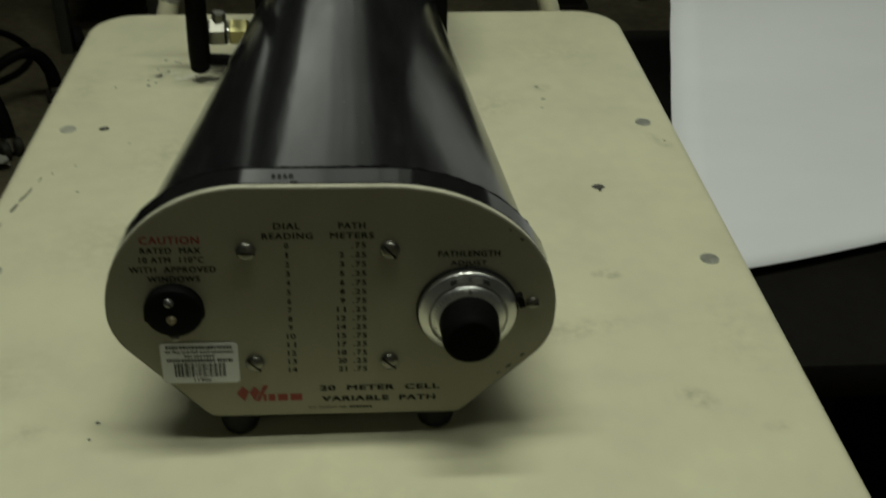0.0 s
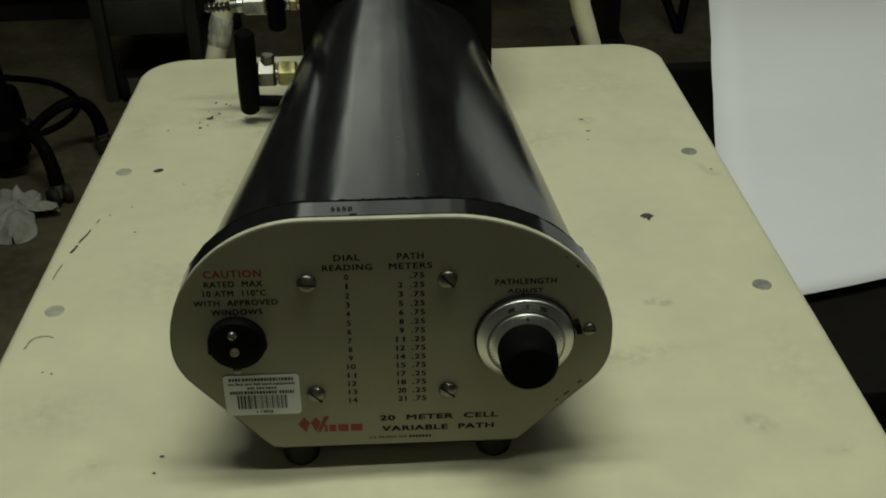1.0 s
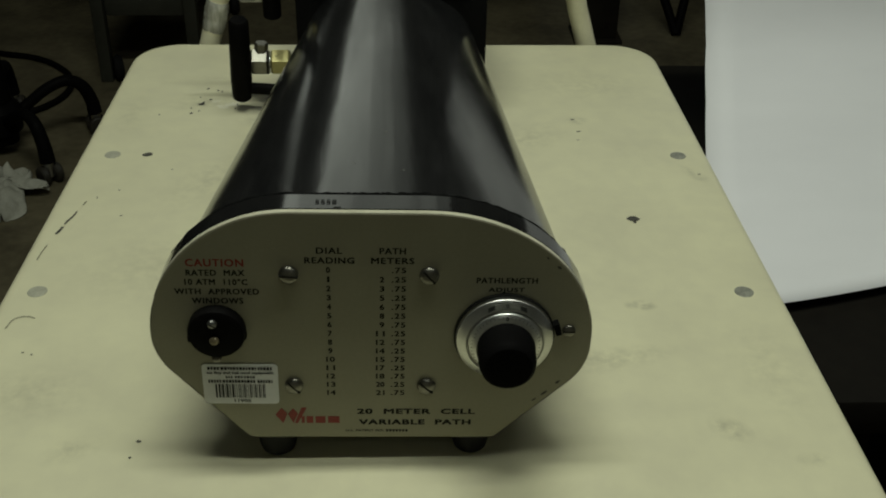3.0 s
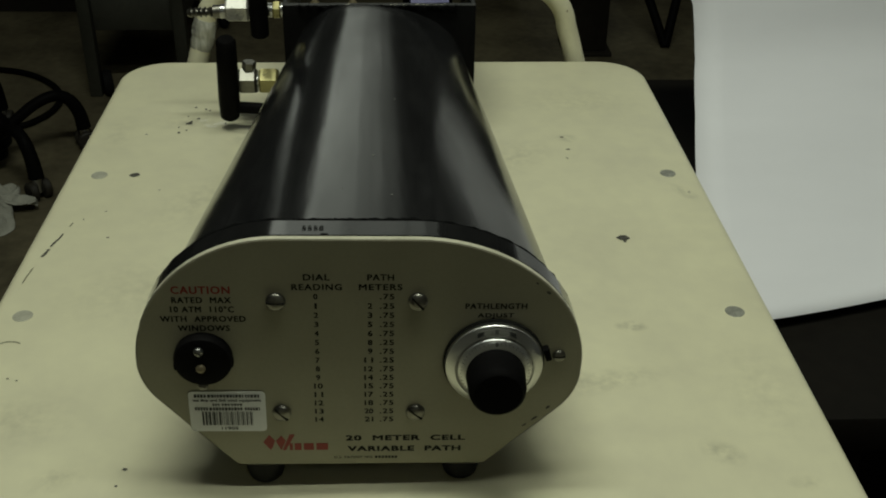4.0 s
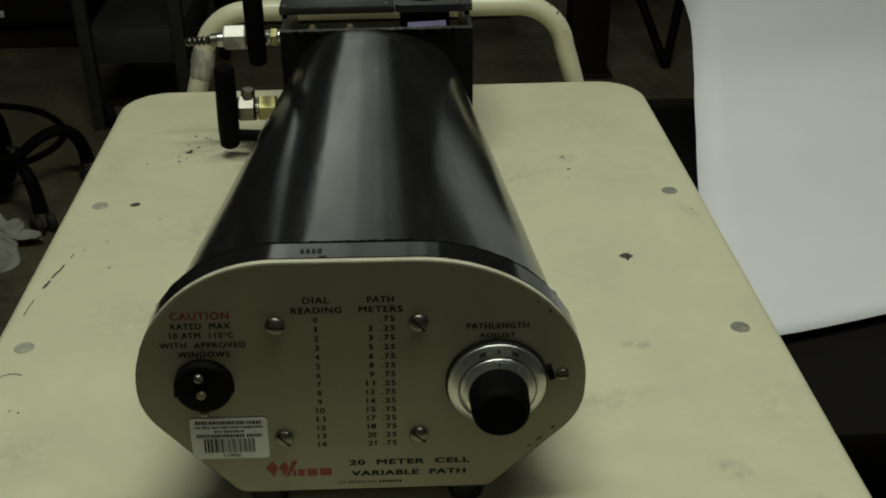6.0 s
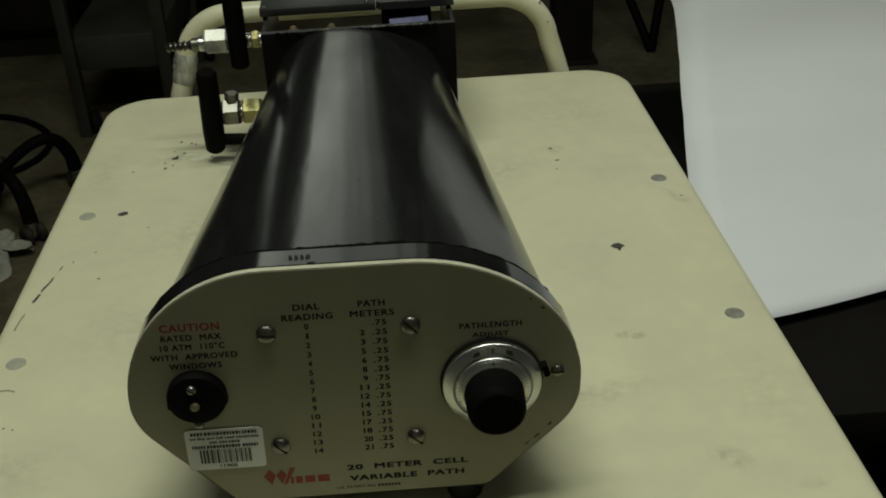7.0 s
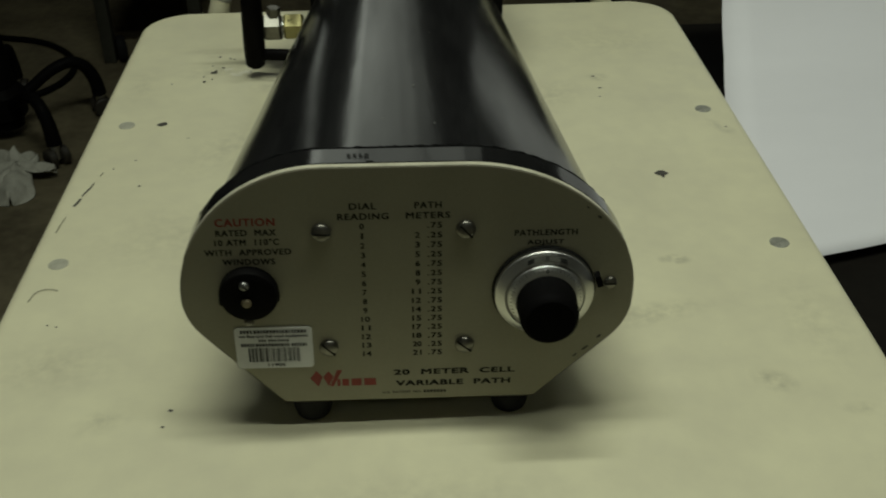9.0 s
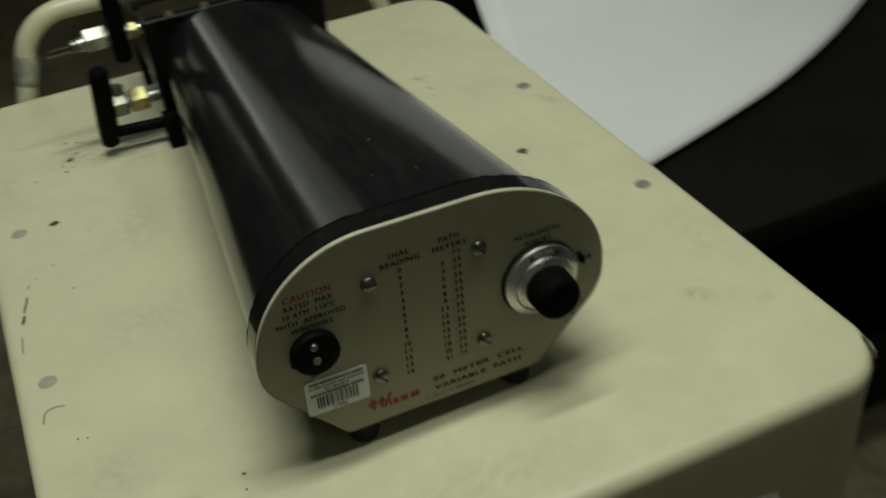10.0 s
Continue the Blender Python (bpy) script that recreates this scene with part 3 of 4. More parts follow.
def tube_ring(y):
    """One ring of the tapered body, which is rolled by hand and not quite even; its flat top shifts to fit the
    highlight in view.
    """
    k = (y - 0.019) / (0.452 - 0.019)
    cx, sx, zf, sz = 0.0065 + 0.006 * k, 0.965 - 0.327 * k, 0.0235 + 0.0035 * k, 0.957 - 0.283 * k
    ring = []
    for (xn, zn), (xf, zw) in zip(BODY_NEAR, BODY_FAR):
        x, z = xn + (xf - xn) * k, zn + (zw - zn) * k
        px, pz = cx + (x - CX) * sx, zf + (z - 0.0198) * sz
        turn = radians(LEAN) * (1 - k)
        px, pz = px + (pz - CZ) * turn, pz - (px - CX) * turn
        wave = 0.00018 * noise.noise(Vector((px * 26, y * 8, pz * 22))) + 0.00006 * noise.noise(Vector((px * 60, y * 22, 4)))
        ring.append((px + (px - cx) * wave * 9, y, pz + wave))
    return ring


def build_cell():
    cell = thing("gas_cell", (0.01, 0.25, 0.0), "tapered black laboratory gas cell with a printed cream front plate", "instrument")
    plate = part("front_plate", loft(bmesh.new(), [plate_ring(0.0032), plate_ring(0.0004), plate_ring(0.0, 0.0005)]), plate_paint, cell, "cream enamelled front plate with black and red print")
    part("edge_band", loft(bmesh.new(), [plate_ring(0.0002, -0.0003), plate_ring(0.0031, -0.0003)], cap=False), plate_edge, plate, "pale cream edge of the plate")
    flange = part("flange", loft(bmesh.new(), [plate_ring(0.0040, 0.0012), plate_ring(0.0044, -0.0002), plate_ring(0.0172, -0.0002), plate_ring(0.018, -0.0002), plate_ring(0.0192, 0.001)]), black_flange, cell)
    rings = [tube_ring(0.0192 + (0.452 - 0.0192) * i / 60) for i in range(61)]
    part("body_tube", loft(bmesh.new(), rings), black_gloss, cell, "tapered glossy black painted body")

    # rough weld seams at both ends of the tube
    rnd = random.Random(4)
    bm = bmesh.new()
    line = []
    for i in range(110):
        x = -0.026 + 0.062 * i / 109
        line.append((x + 0.0006 * rnd.uniform(-1, 1), 0.0208 + 0.0003 * rnd.uniform(-1, 1) + 0.0003 * math.sin(i * 0.55), 0.1549 + 0.0002 * rnd.uniform(-1, 1) + 0.0002 * math.sin(i * 0.37 + 1)))
    sweep(bm, line, 0.0011, 10)
    part("weld_seam", bm, black_matt, cell, "lumpy black weld")
    bm = bmesh.new()
    line = [(-0.055 + 0.135 * i / 69, 0.4495 + 0.001 * rnd.uniform(-1, 1), 0.1178 + 0.0009 * rnd.uniform(-1, 1)) for i in range(70)]
    sweep(bm, line, 0.0009, 8)
    part("weld_seam", bm, black_matt, cell, "lumpy black weld")

    # ragged black sealing bead round the flange, thin at the plate and thicker at the body
    def bead(name, ring, thick, wander, seed, label):
        rnd = random.Random(seed)
        n = len(ring)
        line = []
        for i in range(n):
            p, q = Vector(ring[i]), Vector(ring[(i + 1) % n])
            steps = max(1, int((q - p).length / 0.0022))
            for k in range(steps):
                w = p.lerp(q, k / steps)
                if w.z > 0.03:
                    line.append(w + Vector((rnd.uniform(-1, 1), 1.4 * rnd.uniform(-1, 1), rnd.uniform(-1, 1))) * wander)
        # start the line at the lower left, so that it runs over the top in one piece
        cut = max(range(len(line)), key=lambda i: (line[(i + 1) % len(line)] - line[i]).length)
        line = line[cut + 1:] + line[:cut + 1]
        part(name, sweep(bmesh.new(), line, thick, 6), black_matt, cell, label).matrix_basis = LEANING

    bead("sealing_bead", plate_ring(0.0200, 0.0010), 0.0010, 0.00035, 61, "ragged black sealing bead")
    bead("sealing_bead", plate_ring(0.0037, 0.0003), 0.0005, 0.0002, 62, "thin black sealing bead")

    # plate screws
    def screw_mesh(r, h):
        bm = bmesh.new()
        lathe(bm, [(r, 0.0005), (r, -h * 0.32), (r * 0.965, -h * 0.50), (r * 0.88, -h * 0.68), (r * 0.74, -h * 0.83), (r * 0.52, -h * 0.94), (r * 0.25, -h)], pose(0, 0, 0, -90, 0, 0), 24)
        return finish("screw", bm, screw_steel)

    head = screw_mesh(0.0049, 0.0030)
    slot = finish("slot", box(bmesh.new(), -0.0045, 0.0045, -0.00306, -0.0012, -0.00048, 0.00048), ink)
    for x, z, turn in ((-0.0345, 0.1217, 5), (0.0345, 0.1217, 50), (-0.0345, 0.0525, 48), (0.0345, 0.0525, 42)):
        s = part("screw", head, screw_steel, plate, "domed slotted steel screw")
        s.matrix_basis = pose(x, 0, z, 0, turn, 0)
        part("slot", slot, ink, s).matrix_basis = pose(x, 0, z, 0, turn, 0)

    # black socket with two pins
    sock = part("socket", lathe(bmesh.new(), [(0.0144, -0.0005), (0.0145, 0.0040), (0.0138, 0.0058), (0.0120, 0.0064), (0.004, 0.0064)], pose(-0.0715, 0, 0.0888, 90, 0, 0), 40), bakelite, plate, "round black socket cover")
    part("lug", box(bmesh.new(), -0.0864, -0.0842, -0.0042, 0.0004, 0.0825, 0.0870, 0.001), bakelite, sock)
    part("lug", box(bmesh.new(), -0.0587, -0.0568, -0.0042, 0.0004, 0.0840, 0.0890, 0.001), bakelite, sock)
    pin = screw_mesh(0.0024, 0.0024)
    for x, z, mt, lb in ((-0.0727, 0.0962, pin_steel, "small steel pin"), (-0.0724, 0.0860, dull_brass, "small dull brass pin")):
        me = pin.copy()
        me.materials.clear()
        me.materials.append(mt)
        pn = part("pin", me, mt, sock, lb)
        pn.matrix_basis = pose(x, -0.0062, z, 0, 30, 0)
        if mt is pin_steel:
            part("slot", finish("slot", box(bmesh.new(), -0.0017, 0.0017, -0.0025, -0.0012, -0.0003, 0.0003), ink), ink, pn).matrix_basis = pose(x, -0.0062, z, 0, 30, 0)
    part("pin", pin, pin_steel, plate, "small steel screw").matrix_basis = pose(-0.0732, 0, 0.0702, 0, 70, 0)

    # counting dial
    dx, dz = 0.0735, 0.0858
    dm = pose(dx, 0, dz, 90, 0, 0)
    dial = part("dial", lathe(bmesh.new(), [(0.0244, 0.0), (0.0248, 0.0006), (0.0248, 0.0044), (0.0246, 0.0049), (0.0243, 0.0052), (0.0200, 0.0077), (0.0197, 0.0075)], dm, 64), turned_chrome, plate, "satin chrome turns-counting dial")
    part("dial_ring", lathe(bmesh.new(), [(0.0189, 0.0065), (0.0189, 0.0083), (0.0186, 0.0089), (0.0150, 0.0110), (0.0140, 0.0111)], dm, 64), turned_chrome, dial, "graduated steel ring")
    for i in range(50):
        a = radians(360 * i / 50)
        ln = 0.0018 if i % 5 == 0 else 0.0009
        tick = box(bmesh.new(), -0.00009, 0.00009, -ln / 2, ln / 2, -0.0002, 0.0001)
        bmesh.ops.transform(tick, matrix=pose(0, 0.0172, 0.00985, -30, 0, 0), verts=tick.verts)
        bmesh.ops.transform(tick, matrix=dm @ pose(0, 0, 0, 0, 0, math.degrees(a)), verts=tick.verts)
        part("tick", tick, tag_grey, dial, smooth=False)
    part("dial_groove", lathe(bmesh.new(), [(0.0198, 0.0060), (0.0198, 0.0074), (0.0186, 0.0074)], dm, 64), ink, dial, "thin black groove in the dial")
    # Black ring drawn in for the shadow line round the dial.
    part("dial_base", lathe(bmesh.new(), [(0.0254, -0.0002), (0.0257, 0.0006), (0.0257, 0.0018), (0.0250, 0.0022)], dm, 64), ink, dial, "thin black ring for the shadow line behind the dial")
    part("knob", lathe(bmesh.new(), [(0.0146, 0.0110), (0.0149, 0.0125), (0.0143, 0.0240), (0.0136, 0.0268), (0.0118, 0.0284), (0.004, 0.0290)], dm, 48), knob_black, dial, "black plastic knob")
    # counter window in the upper slope of the dial
    win = bmesh.new()
    for k in range(8):
        box(win, -0.0095 + k * 0.0024, -0.0095 + (k + 1) * 0.0024, -0.0013, 0.0013, -0.0004, 0.0004)
    for v in win.verts:
        v.co.y -= v.co.x * v.co.x * 22
    wm = dm @ Matrix.Translation((0, 0.0221, 0.0066)) @ pose(0, 0, 0, -30, 0, 0)
    bmesh.ops.transform(win, matrix=wm, verts=win.verts)
    cw = part("counter_window", win, window_grey, dial, "grey curved window with a counter digit")
    for x in (-0.0080, 0.0080):
        part("window_mask", box(bmesh.new(), x - 0.0016, x + 0.0016, -0.0011, 0.0010, 0.0003, 0.0006), ink, cw, smooth=False).matrix_basis = Matrix()
    for ob in [o for o in cw.children]:
        for v in ob.data.vertices:
            v.co = wm @ (v.co - Vector((0, v.co.x * v.co.x * 22, 0)))
    lettering("0", 0, 0, 0.0014, 0.0022, dial, ink, to_world=wm @ Matrix.Translation((0, 0, 0.0006)))
    lettering("0", 0, 0, 0.0013, 0.0019, dial, ink, to_world=dm @ Matrix.Translation((0, 0.0168, 0.0102)) @ pose(0, 0, 0, -30, 0, 0))
    lock = part("lock_lever", box(bmesh.new(), -0.0016, 0.0016, -0.0050, 0.0, -0.0036, 0.0036, 0.0007), bakelite, dial, "small black locking lever")
    lock.matrix_basis = pose(0.0995, -0.0035, 0.0945, 0, -18, 0)
    ps = part("screw", screw_mesh(0.0034, 0.0020), screw_steel, plate, "small slotted screw")
    ps.matrix_basis = pose(0.1066, 0, 0.0886)
    part("slot", finish("slot", box(bmesh.new(), -0.0031, 0.0031, -0.00206, -0.0010, -0.0005, 0.0005), ink), ink, ps).matrix_basis = pose(0.1066, 0, 0.0886)

    # printed words
    for words, z, w, hgt, mt in (("CAUTION", 0.1280, 0.0278, 0.0042, red_ink), ("RATED  MAX", 0.1222, 0.0282, 0.0033, ink), ("10 ATM  110°C", 0.1169, 0.0304, 0.0035, ink),
                                 ("WITH  APPROVED", 0.1112, 0.0411, 0.0033, ink), ("WINDOWS", 0.1057, 0.0250, 0.0033, ink)):
        lettering(words, -0.0701, z, w, hgt, plate, mt, spacing=1.15)
    for words, x, z, w in (("DIAL", -0.0144, 0.1354, 0.0125), ("READING", -0.0144, 0.1298, 0.0240), ("PATH", 0.0164, 0.1354, 0.0126), ("METERS", 0.0164, 0.1298, 0.0208)):
        lettering(words, x, z, w, 0.0034, plate, ink, spacing=1.15)
    for i in range(15):
        z = 0.1243 - i * 0.00548
        lettering(str(i), -0.0152, z, 0.0018 if i < 10 else 0.0042, 0.0031, plate, ink) if i != 1 else lettering("1", -0.0152, z, 0.0009, 0.0031, plate, ink)
        v = "%.2f" % (0.75 + 1.5 * i)
        whole, part_m = v.split(".")
        lettering("." + part_m, 0.0195, z, 0.0068, 0.0031, plate, ink, spacing=1.2)
        if whole != "0":
            lettering(whole, 0.0112 if len(whole) == 1 else 0.0104, z, 0.0020 if len(whole) == 1 else 0.0042, 0.0031, plate, ink)
    lettering("PATHLENGTH", 0.0732, 0.1187, 0.0302, 0.0032, plate, ink, spacing=1.15)
    lettering("ADJUST", 0.0732, 0.1129, 0.0178, 0.0032, plate, ink, spacing=1.15)
    lettering("20  METER  CELL", 0.0296, 0.0348, 0.0625, 0.0033, plate, ink, spacing=1.12, bold=0.09)
    lettering("VARIABLE  PATH", 0.0290, 0.0274, 0.0595, 0.0033, plate, ink, spacing=1.12, bold=0.09)
    lettering("U.S. PATENT NO.", 0.0022, 0.0215, 0.0205, 0.0015, plate, ink, spacing=1.15)
    bar = bmesh.new()
    for i in range(7):
        box(bar, 0.0135 + i * 0.00175, 0.0147 + i * 0.00175, -0.0003, -0.0001, 0.0208, 0.0222)
    part("print_line", bar, ink, plate, "row of tiny black printed bars", smooth=False)
    # maker's mark as plain red shapes
    def red_shape(pts):
        mark = bmesh.new()
        mark.faces.new([mark.verts.new((x, -0.00012, z)) for x, z in pts])
        part("red_mark", mark, red_ink, plate, "plain red printed shape", smooth=False)

    red_shape([(-0.0453, 0.0324), (-0.0419, 0.0372), (-0.0389, 0.0332), (-0.0413, 0.0266)])
    red_shape([(-0.0387, 0.0330), (-0.0357, 0.0368), (-0.0333, 0.0332), (-0.0359, 0.0266)])
    red_shape([(-0.0353, 0.0266), (-0.0335, 0.0266), (-0.0285, 0.0374), (-0.0313, 0.0374)])
    for x0, x1 in ((-0.0315, -0.0299), (-0.0289, -0.0253), (-0.0241, -0.0188), (-0.0175, -0.0113)):
        red_shape([(x0, 0.0267), (x1, 0.0267), (x1, 0.0314), (x0, 0.0314)])

    # barcode sticker
    lm = Matrix.Translation((-0.0621, -0.0003, 0.0534)) @ pose(0, 0, 0, 0, 0.3, 0)
    bm = bmesh.new()
    shape = rounded_rect(-0.0195, 0.0195, -0.0130, 0.0130, 0.0022, 6)
    loft(bm, [[lm @ Vector((x, 0.0, z)) for x, z in shape], [lm @ Vector((x, -0.0003, z)) for x, z in shape]])
    st = part("sticker", bm, sticker_white, plate, "white barcode sticker with black print")
    flatm = lm @ Matrix.Translation((0, -0.0005, 0)) @ pose(0, 0, 0, 90, 0, 0)
    bars = bmesh.new()
    rnd = random.Random(11)
    x = -0.0132
    while x < 0.0132:
        w = rnd.choice((0.0003, 0.0003, 0.0006, 0.0009))
        mm = [flatm @ Vector(p) for p in ((x, -0.0088, 0), (x + w, -0.0088, 0), (x + w, 0.0002, 0), (x, 0.0002, 0))]
        bars.faces.new([bars.verts.new(p) for p in mm])
        x += w + rnd.choice((0.0003, 0.0004, 0.0007))
    part("barcode", bars, ink, st, "black barcode", smooth=False)["kind"] = "stuff"
    lettering("11905", 0, 0, 0.0085, 0.0019, st, ink, to_world=flatm @ Matrix.Translation((0.0005, -0.0108, 0)))
    lettering("we Buy and Sell used equipment", 0, 0, 0.0345, 0.0021, st, ink, to_world=flatm @ Matrix.Translation((0, 0.0074, 0)))
    for z, spans in ((0.0104, ((-0.0165, -0.0105), (-0.0097, 0.0085), (0.0093, 0.0165))), (0.0048, ((-0.0075, -0.0035), (-0.0027, 0.0012), (0.002, 0.0075))), (0.0020, ((-0.0165, -0.010), (-0.0092, 0.008), (0.0088, 0.0165)))):
        pb = bmesh.new()
        tall = 0.0007 if z == 0.0048 else 0.0010
        for a, b in spans:
            while a < b:
                w = min(b - a, 0.0008 + 0.0006 * rnd.random())
                mm = [flatm @ Vector(p) for p in ((a, z - tall, 0), (a + w, z - tall, 0), (a + w, z + tall, 0), (a, z + tall, 0))]
                pb.faces.new([pb.verts.new(p) for p in mm])
                a += w + 0.00045
        part("print_line", pb, ink, st, "line of small printed bars", smooth=False)["kind"] = "stuff"

    # digits stamped on the flat top of the flange
    lettering("5558", 0, 0, 0.0100, 0.0036, flange, ink, spacing=1.25, to_world=Matrix.Translation((-0.0160, 0.0105, 0.15675)))
    part("print_line", box(bmesh.new(), -0.0120, -0.0085, 0.0048, 0.0058, 0.1560, 0.15655), ink, flange, smooth=False)
    # chips along the plate's edge
    for k, (x, z, a, b) in enumerate(((0.0985, 0.1268, 0.0016, 0.0008), (0.0925, 0.1322, 0.0010, 0.0006), (0.0972, 0.0480, 0.0026, 0.0008), (0.1036, 0.0552, 0.0018, 0.0009), (0.0920, 0.0434, 0.0018, 0.0006))):
        chip = blob(bmesh.new(), 0, 0, 0, a, b, 300 + k, 0, 10)
        bmesh.ops.transform(chip, matrix=pose(x, -0.0004, z, 90, 0, 0) @ pose(0, 0, 0, 0, 0, -42 if z > 0.1 else 42), verts=chip.verts)
        part("chip", chip, chip_dark, plate)
    # dust and small scuffs on the body
    rnd = random.Random(21)
    for k in range(7):
        y = 0.05 + 0.36 * rnd.random()
        kk = (y - 0.019) / 0.433
        top = 0.0235 + 0.0035 * kk + (0.1567 - 0.0205) * (0.957 - 0.283 * kk)
        x = 0.0065 + 0.006 * kk + rnd.uniform(-0.026, 0.02) * (0.965 - 0.327 * kk)
        u = (x - 0.0065 - 0.006 * kk) / (0.965 - 0.327 * kk) + 0.0065
        top -= 0.0012 * min(1, (u / 0.03) ** 2) * (0.957 - 0.283 * kk)
        part("scuff", blob(bmesh.new(), x, y, top + 0.0004, rnd.choice((0.0006, 0.0008, 0.0018)), 0.0006, 400 + k, rnd.uniform(0, 180), 8), tag_grey, cell)

    plate.matrix_basis = LEANING
    flange.matrix_basis = LEANING

    # rubber feet
    foot = finish("rubber_foot", lathe(bmesh.new(), [(0.0080, 0.0), (0.0092, 0.0014), (0.0102, 0.0050), (0.0109, 0.011), (0.0110, 0.026)], Matrix(), 28), rubber)
    for x, y in ((-0.0475, 0.0128), (0.0590, 0.0128)):
        part("rubber_foot", foot, rubber, cell).matrix_basis = Matrix.Translation((x, y, 0))
    # Black bar added to darken the gap, which is only in shade.
    part("base_bar", box(bmesh.new(), -0.05, 0.062, 0.005, 0.03, 0.0130, 0.0245, 0.001), black_matt, cell)

    # optics head at the narrow end
    head_bm = box(bmesh.new(), -0.068, 0.096, 0.451, 0.4575, 0.03, 0.118, 0.0008)
    hd = part("optics_head", head_bm, black_matt, cell, "black sheet-metal optics housing")
    part("worn_edge", box(bmesh.new(), -0.0676, 0.0956, 0.4512, 0.4573, 0.1180, 0.1184), black_anodised, hd, "greyish worn edge")
    rnd = random.Random(9)
    for i in range(26):
        x = -0.03 + 0.1 * rnd.random() ** 0.8
        part("chip", blob(bmesh.new(), x, 0.4513 + 0.0035 * rnd.random(), 0.1187, 0.0006 + 0.0016 * rnd.random(), 0.0005, 200 + i, 0, 8), plate_edge, hd)
    for x0, x1 in ((-0.072, -0.058), (0.084, 0.098)):
        part("stand_foot", box(bmesh.new(), x0, x1, 0.4395, 0.4575, 0.0, 0.032, 0.001), black_matt, hd)
        part("stand_foot", box(bmesh.new(), x0 + 0.006, x1, 0.585, 0.592, 0.0, 0.062, 0.001), black_matt, hd)
    for x0, x1 in ((-0.068, -0.0645), (0.0925, 0.096)):
        part("side_panel", box(bmesh.new(), x0, x1, 0.4578, 0.60, 0.06, 0.118, 0.0006), black_anodised, hd)
    part("bottom_panel", box(bmesh.new(), -0.0642, 0.0922, 0.4578, 0.60, 0.06, 0.064), black_matt, hd)
    # cover with a round window opening
    bm = bmesh.new()
    hx, hyc, hr = 0.057, 0.518, 0.0205
    x0, x1, y0, y1, z0, z1 = 0.030, 0.098, 0.487, 0.60, 0.1215, 0.128
    n = 40
    rows = []
    for z in (z0, z1):
        inner, outer = [], []
        for i in range(n):
            a = 2 * math.pi * i / n
            c, s = math.cos(a), math.sin(a)
            k = min(((x1 if c > 0 else x0) - hx) / c if abs(c) > 1e-6 else 9, ((y1 if s > 0 else y0) - hyc) / s if abs(s) > 1e-6 else 9)
            inner.append(bm.verts.new((hx + hr * c, hyc + hr * s, z)))
            outer.append(bm.verts.new((hx + k * c, hyc + k * s, z)))
        rows.append((inner, outer))
    for i in range(n):
        j = (i + 1) % n
        (ia, oa), (ib, ob) = rows
        bm.faces.new((ia[i], ia[j], oa[j], oa[i]))
        bm.faces.new((ib[i], ib[j], ob[j], ob[i]))
        bm.faces.new((ia[i], ia[j], ib[j], ib[i]))
        bm.faces.new((oa[i], oa[j], ob[j], ob[i]))
    cover = part("cover", bm, black_anodised, hd, "dark grey cover plate with a round opening")
    part("cover_panel", box(bmesh.new(), -0.0705, 0.0298, 0.487, 0.546, 0.1215, 0.128, 0.0006), black_anodised, cover)
    part("cover_panel", box(bmesh.new(), -0.0705, -0.053, 0.5462, 0.60, 0.1215, 0.128, 0.0006), black_anodised, cover)
    for x in (-0.0665, 0.0935):
        for y in (0.49, 0.585):
            part("post", box(bmesh.new(), x - 0.002, x + 0.002, y, y + 0.008, 0.1175, 0.1216), black_matt, hd)
    tiny = finish("screw", lathe(bmesh.new(), [(0.0022, 0), (0.0022, 0.0010), (0.0012, 0.0016)], Matrix(), 14), chrome)
    for x, y in ((-0.0665, 0.492), (0.0225, 0.4925), (0.086, 0.494)):
        part("screw", tiny, chrome, cover).matrix_basis = Matrix.Translation((x, y, 0.128))
    # Solid black plug stands in for the shade inside the opening.
    part("lens_well", lathe(bmesh.new(), [(0.0225, 0.0), (0.0225, 0.0548)], pose(hx, hyc, 0.066), 32), black_matt, hd)
    bar_ob = part("inner_bar", box(bmesh.new(), -0.0585, 0.021, 0.4685, 0.4860, 0.1000, 0.1072, 0.0008), dull_brass, hd, "dull brass bar inside the housing")
    part("tie_rod", rod(bmesh.new(), (-0.040, 0.4700, 0.1108), (-0.010, 0.4700, 0.1108), 0.0014, 10), brass, bar_ob, "thin shiny brass rod")
    cap = finish("acorn_nut", lathe(bmesh.new(), [(0.0054, 0), (0.0056, 0.002), (0.0052, 0.007), (0.0040, 0.0100), (0.0028, 0.0115), (0.0024, 0.0128), (0.0010, 0.0135)], Matrix(), 16), dull_brass)
    for x in (-0.0415, -0.0090):
        part("acorn_nut", cap, dull_brass, bar_ob).matrix_basis = Matrix.Translation((x, 0.4700, 0.1045))
    mir = box(bmesh.new(), -0.0168, 0.0168, -0.0034, 0.0034, -0.0008, 0.0008, 0.0003, 1)
    bmesh.ops.transform(mir, matrix=pose(0.0575, 0.476, 0.1140, 29, -2, 0), verts=mir.verts)
    part("mirror", mir, mirror_mat, hd, "small bluish coated mirror")
    part("mirror_mount", box(bmesh.new(), 0.036, 0.075, 0.4695, 0.483, 0.064, 0.107), black_matt, hd)

    # stop valves on the side of the head
    vy = 0.476
    v1 = part("stop_valve", rod(bmesh.new(), (-0.101, vy, 0.106), (-0.0675, vy, 0.106), 0.0062), steel, cell, "steel and brass stop valve with a black lever")
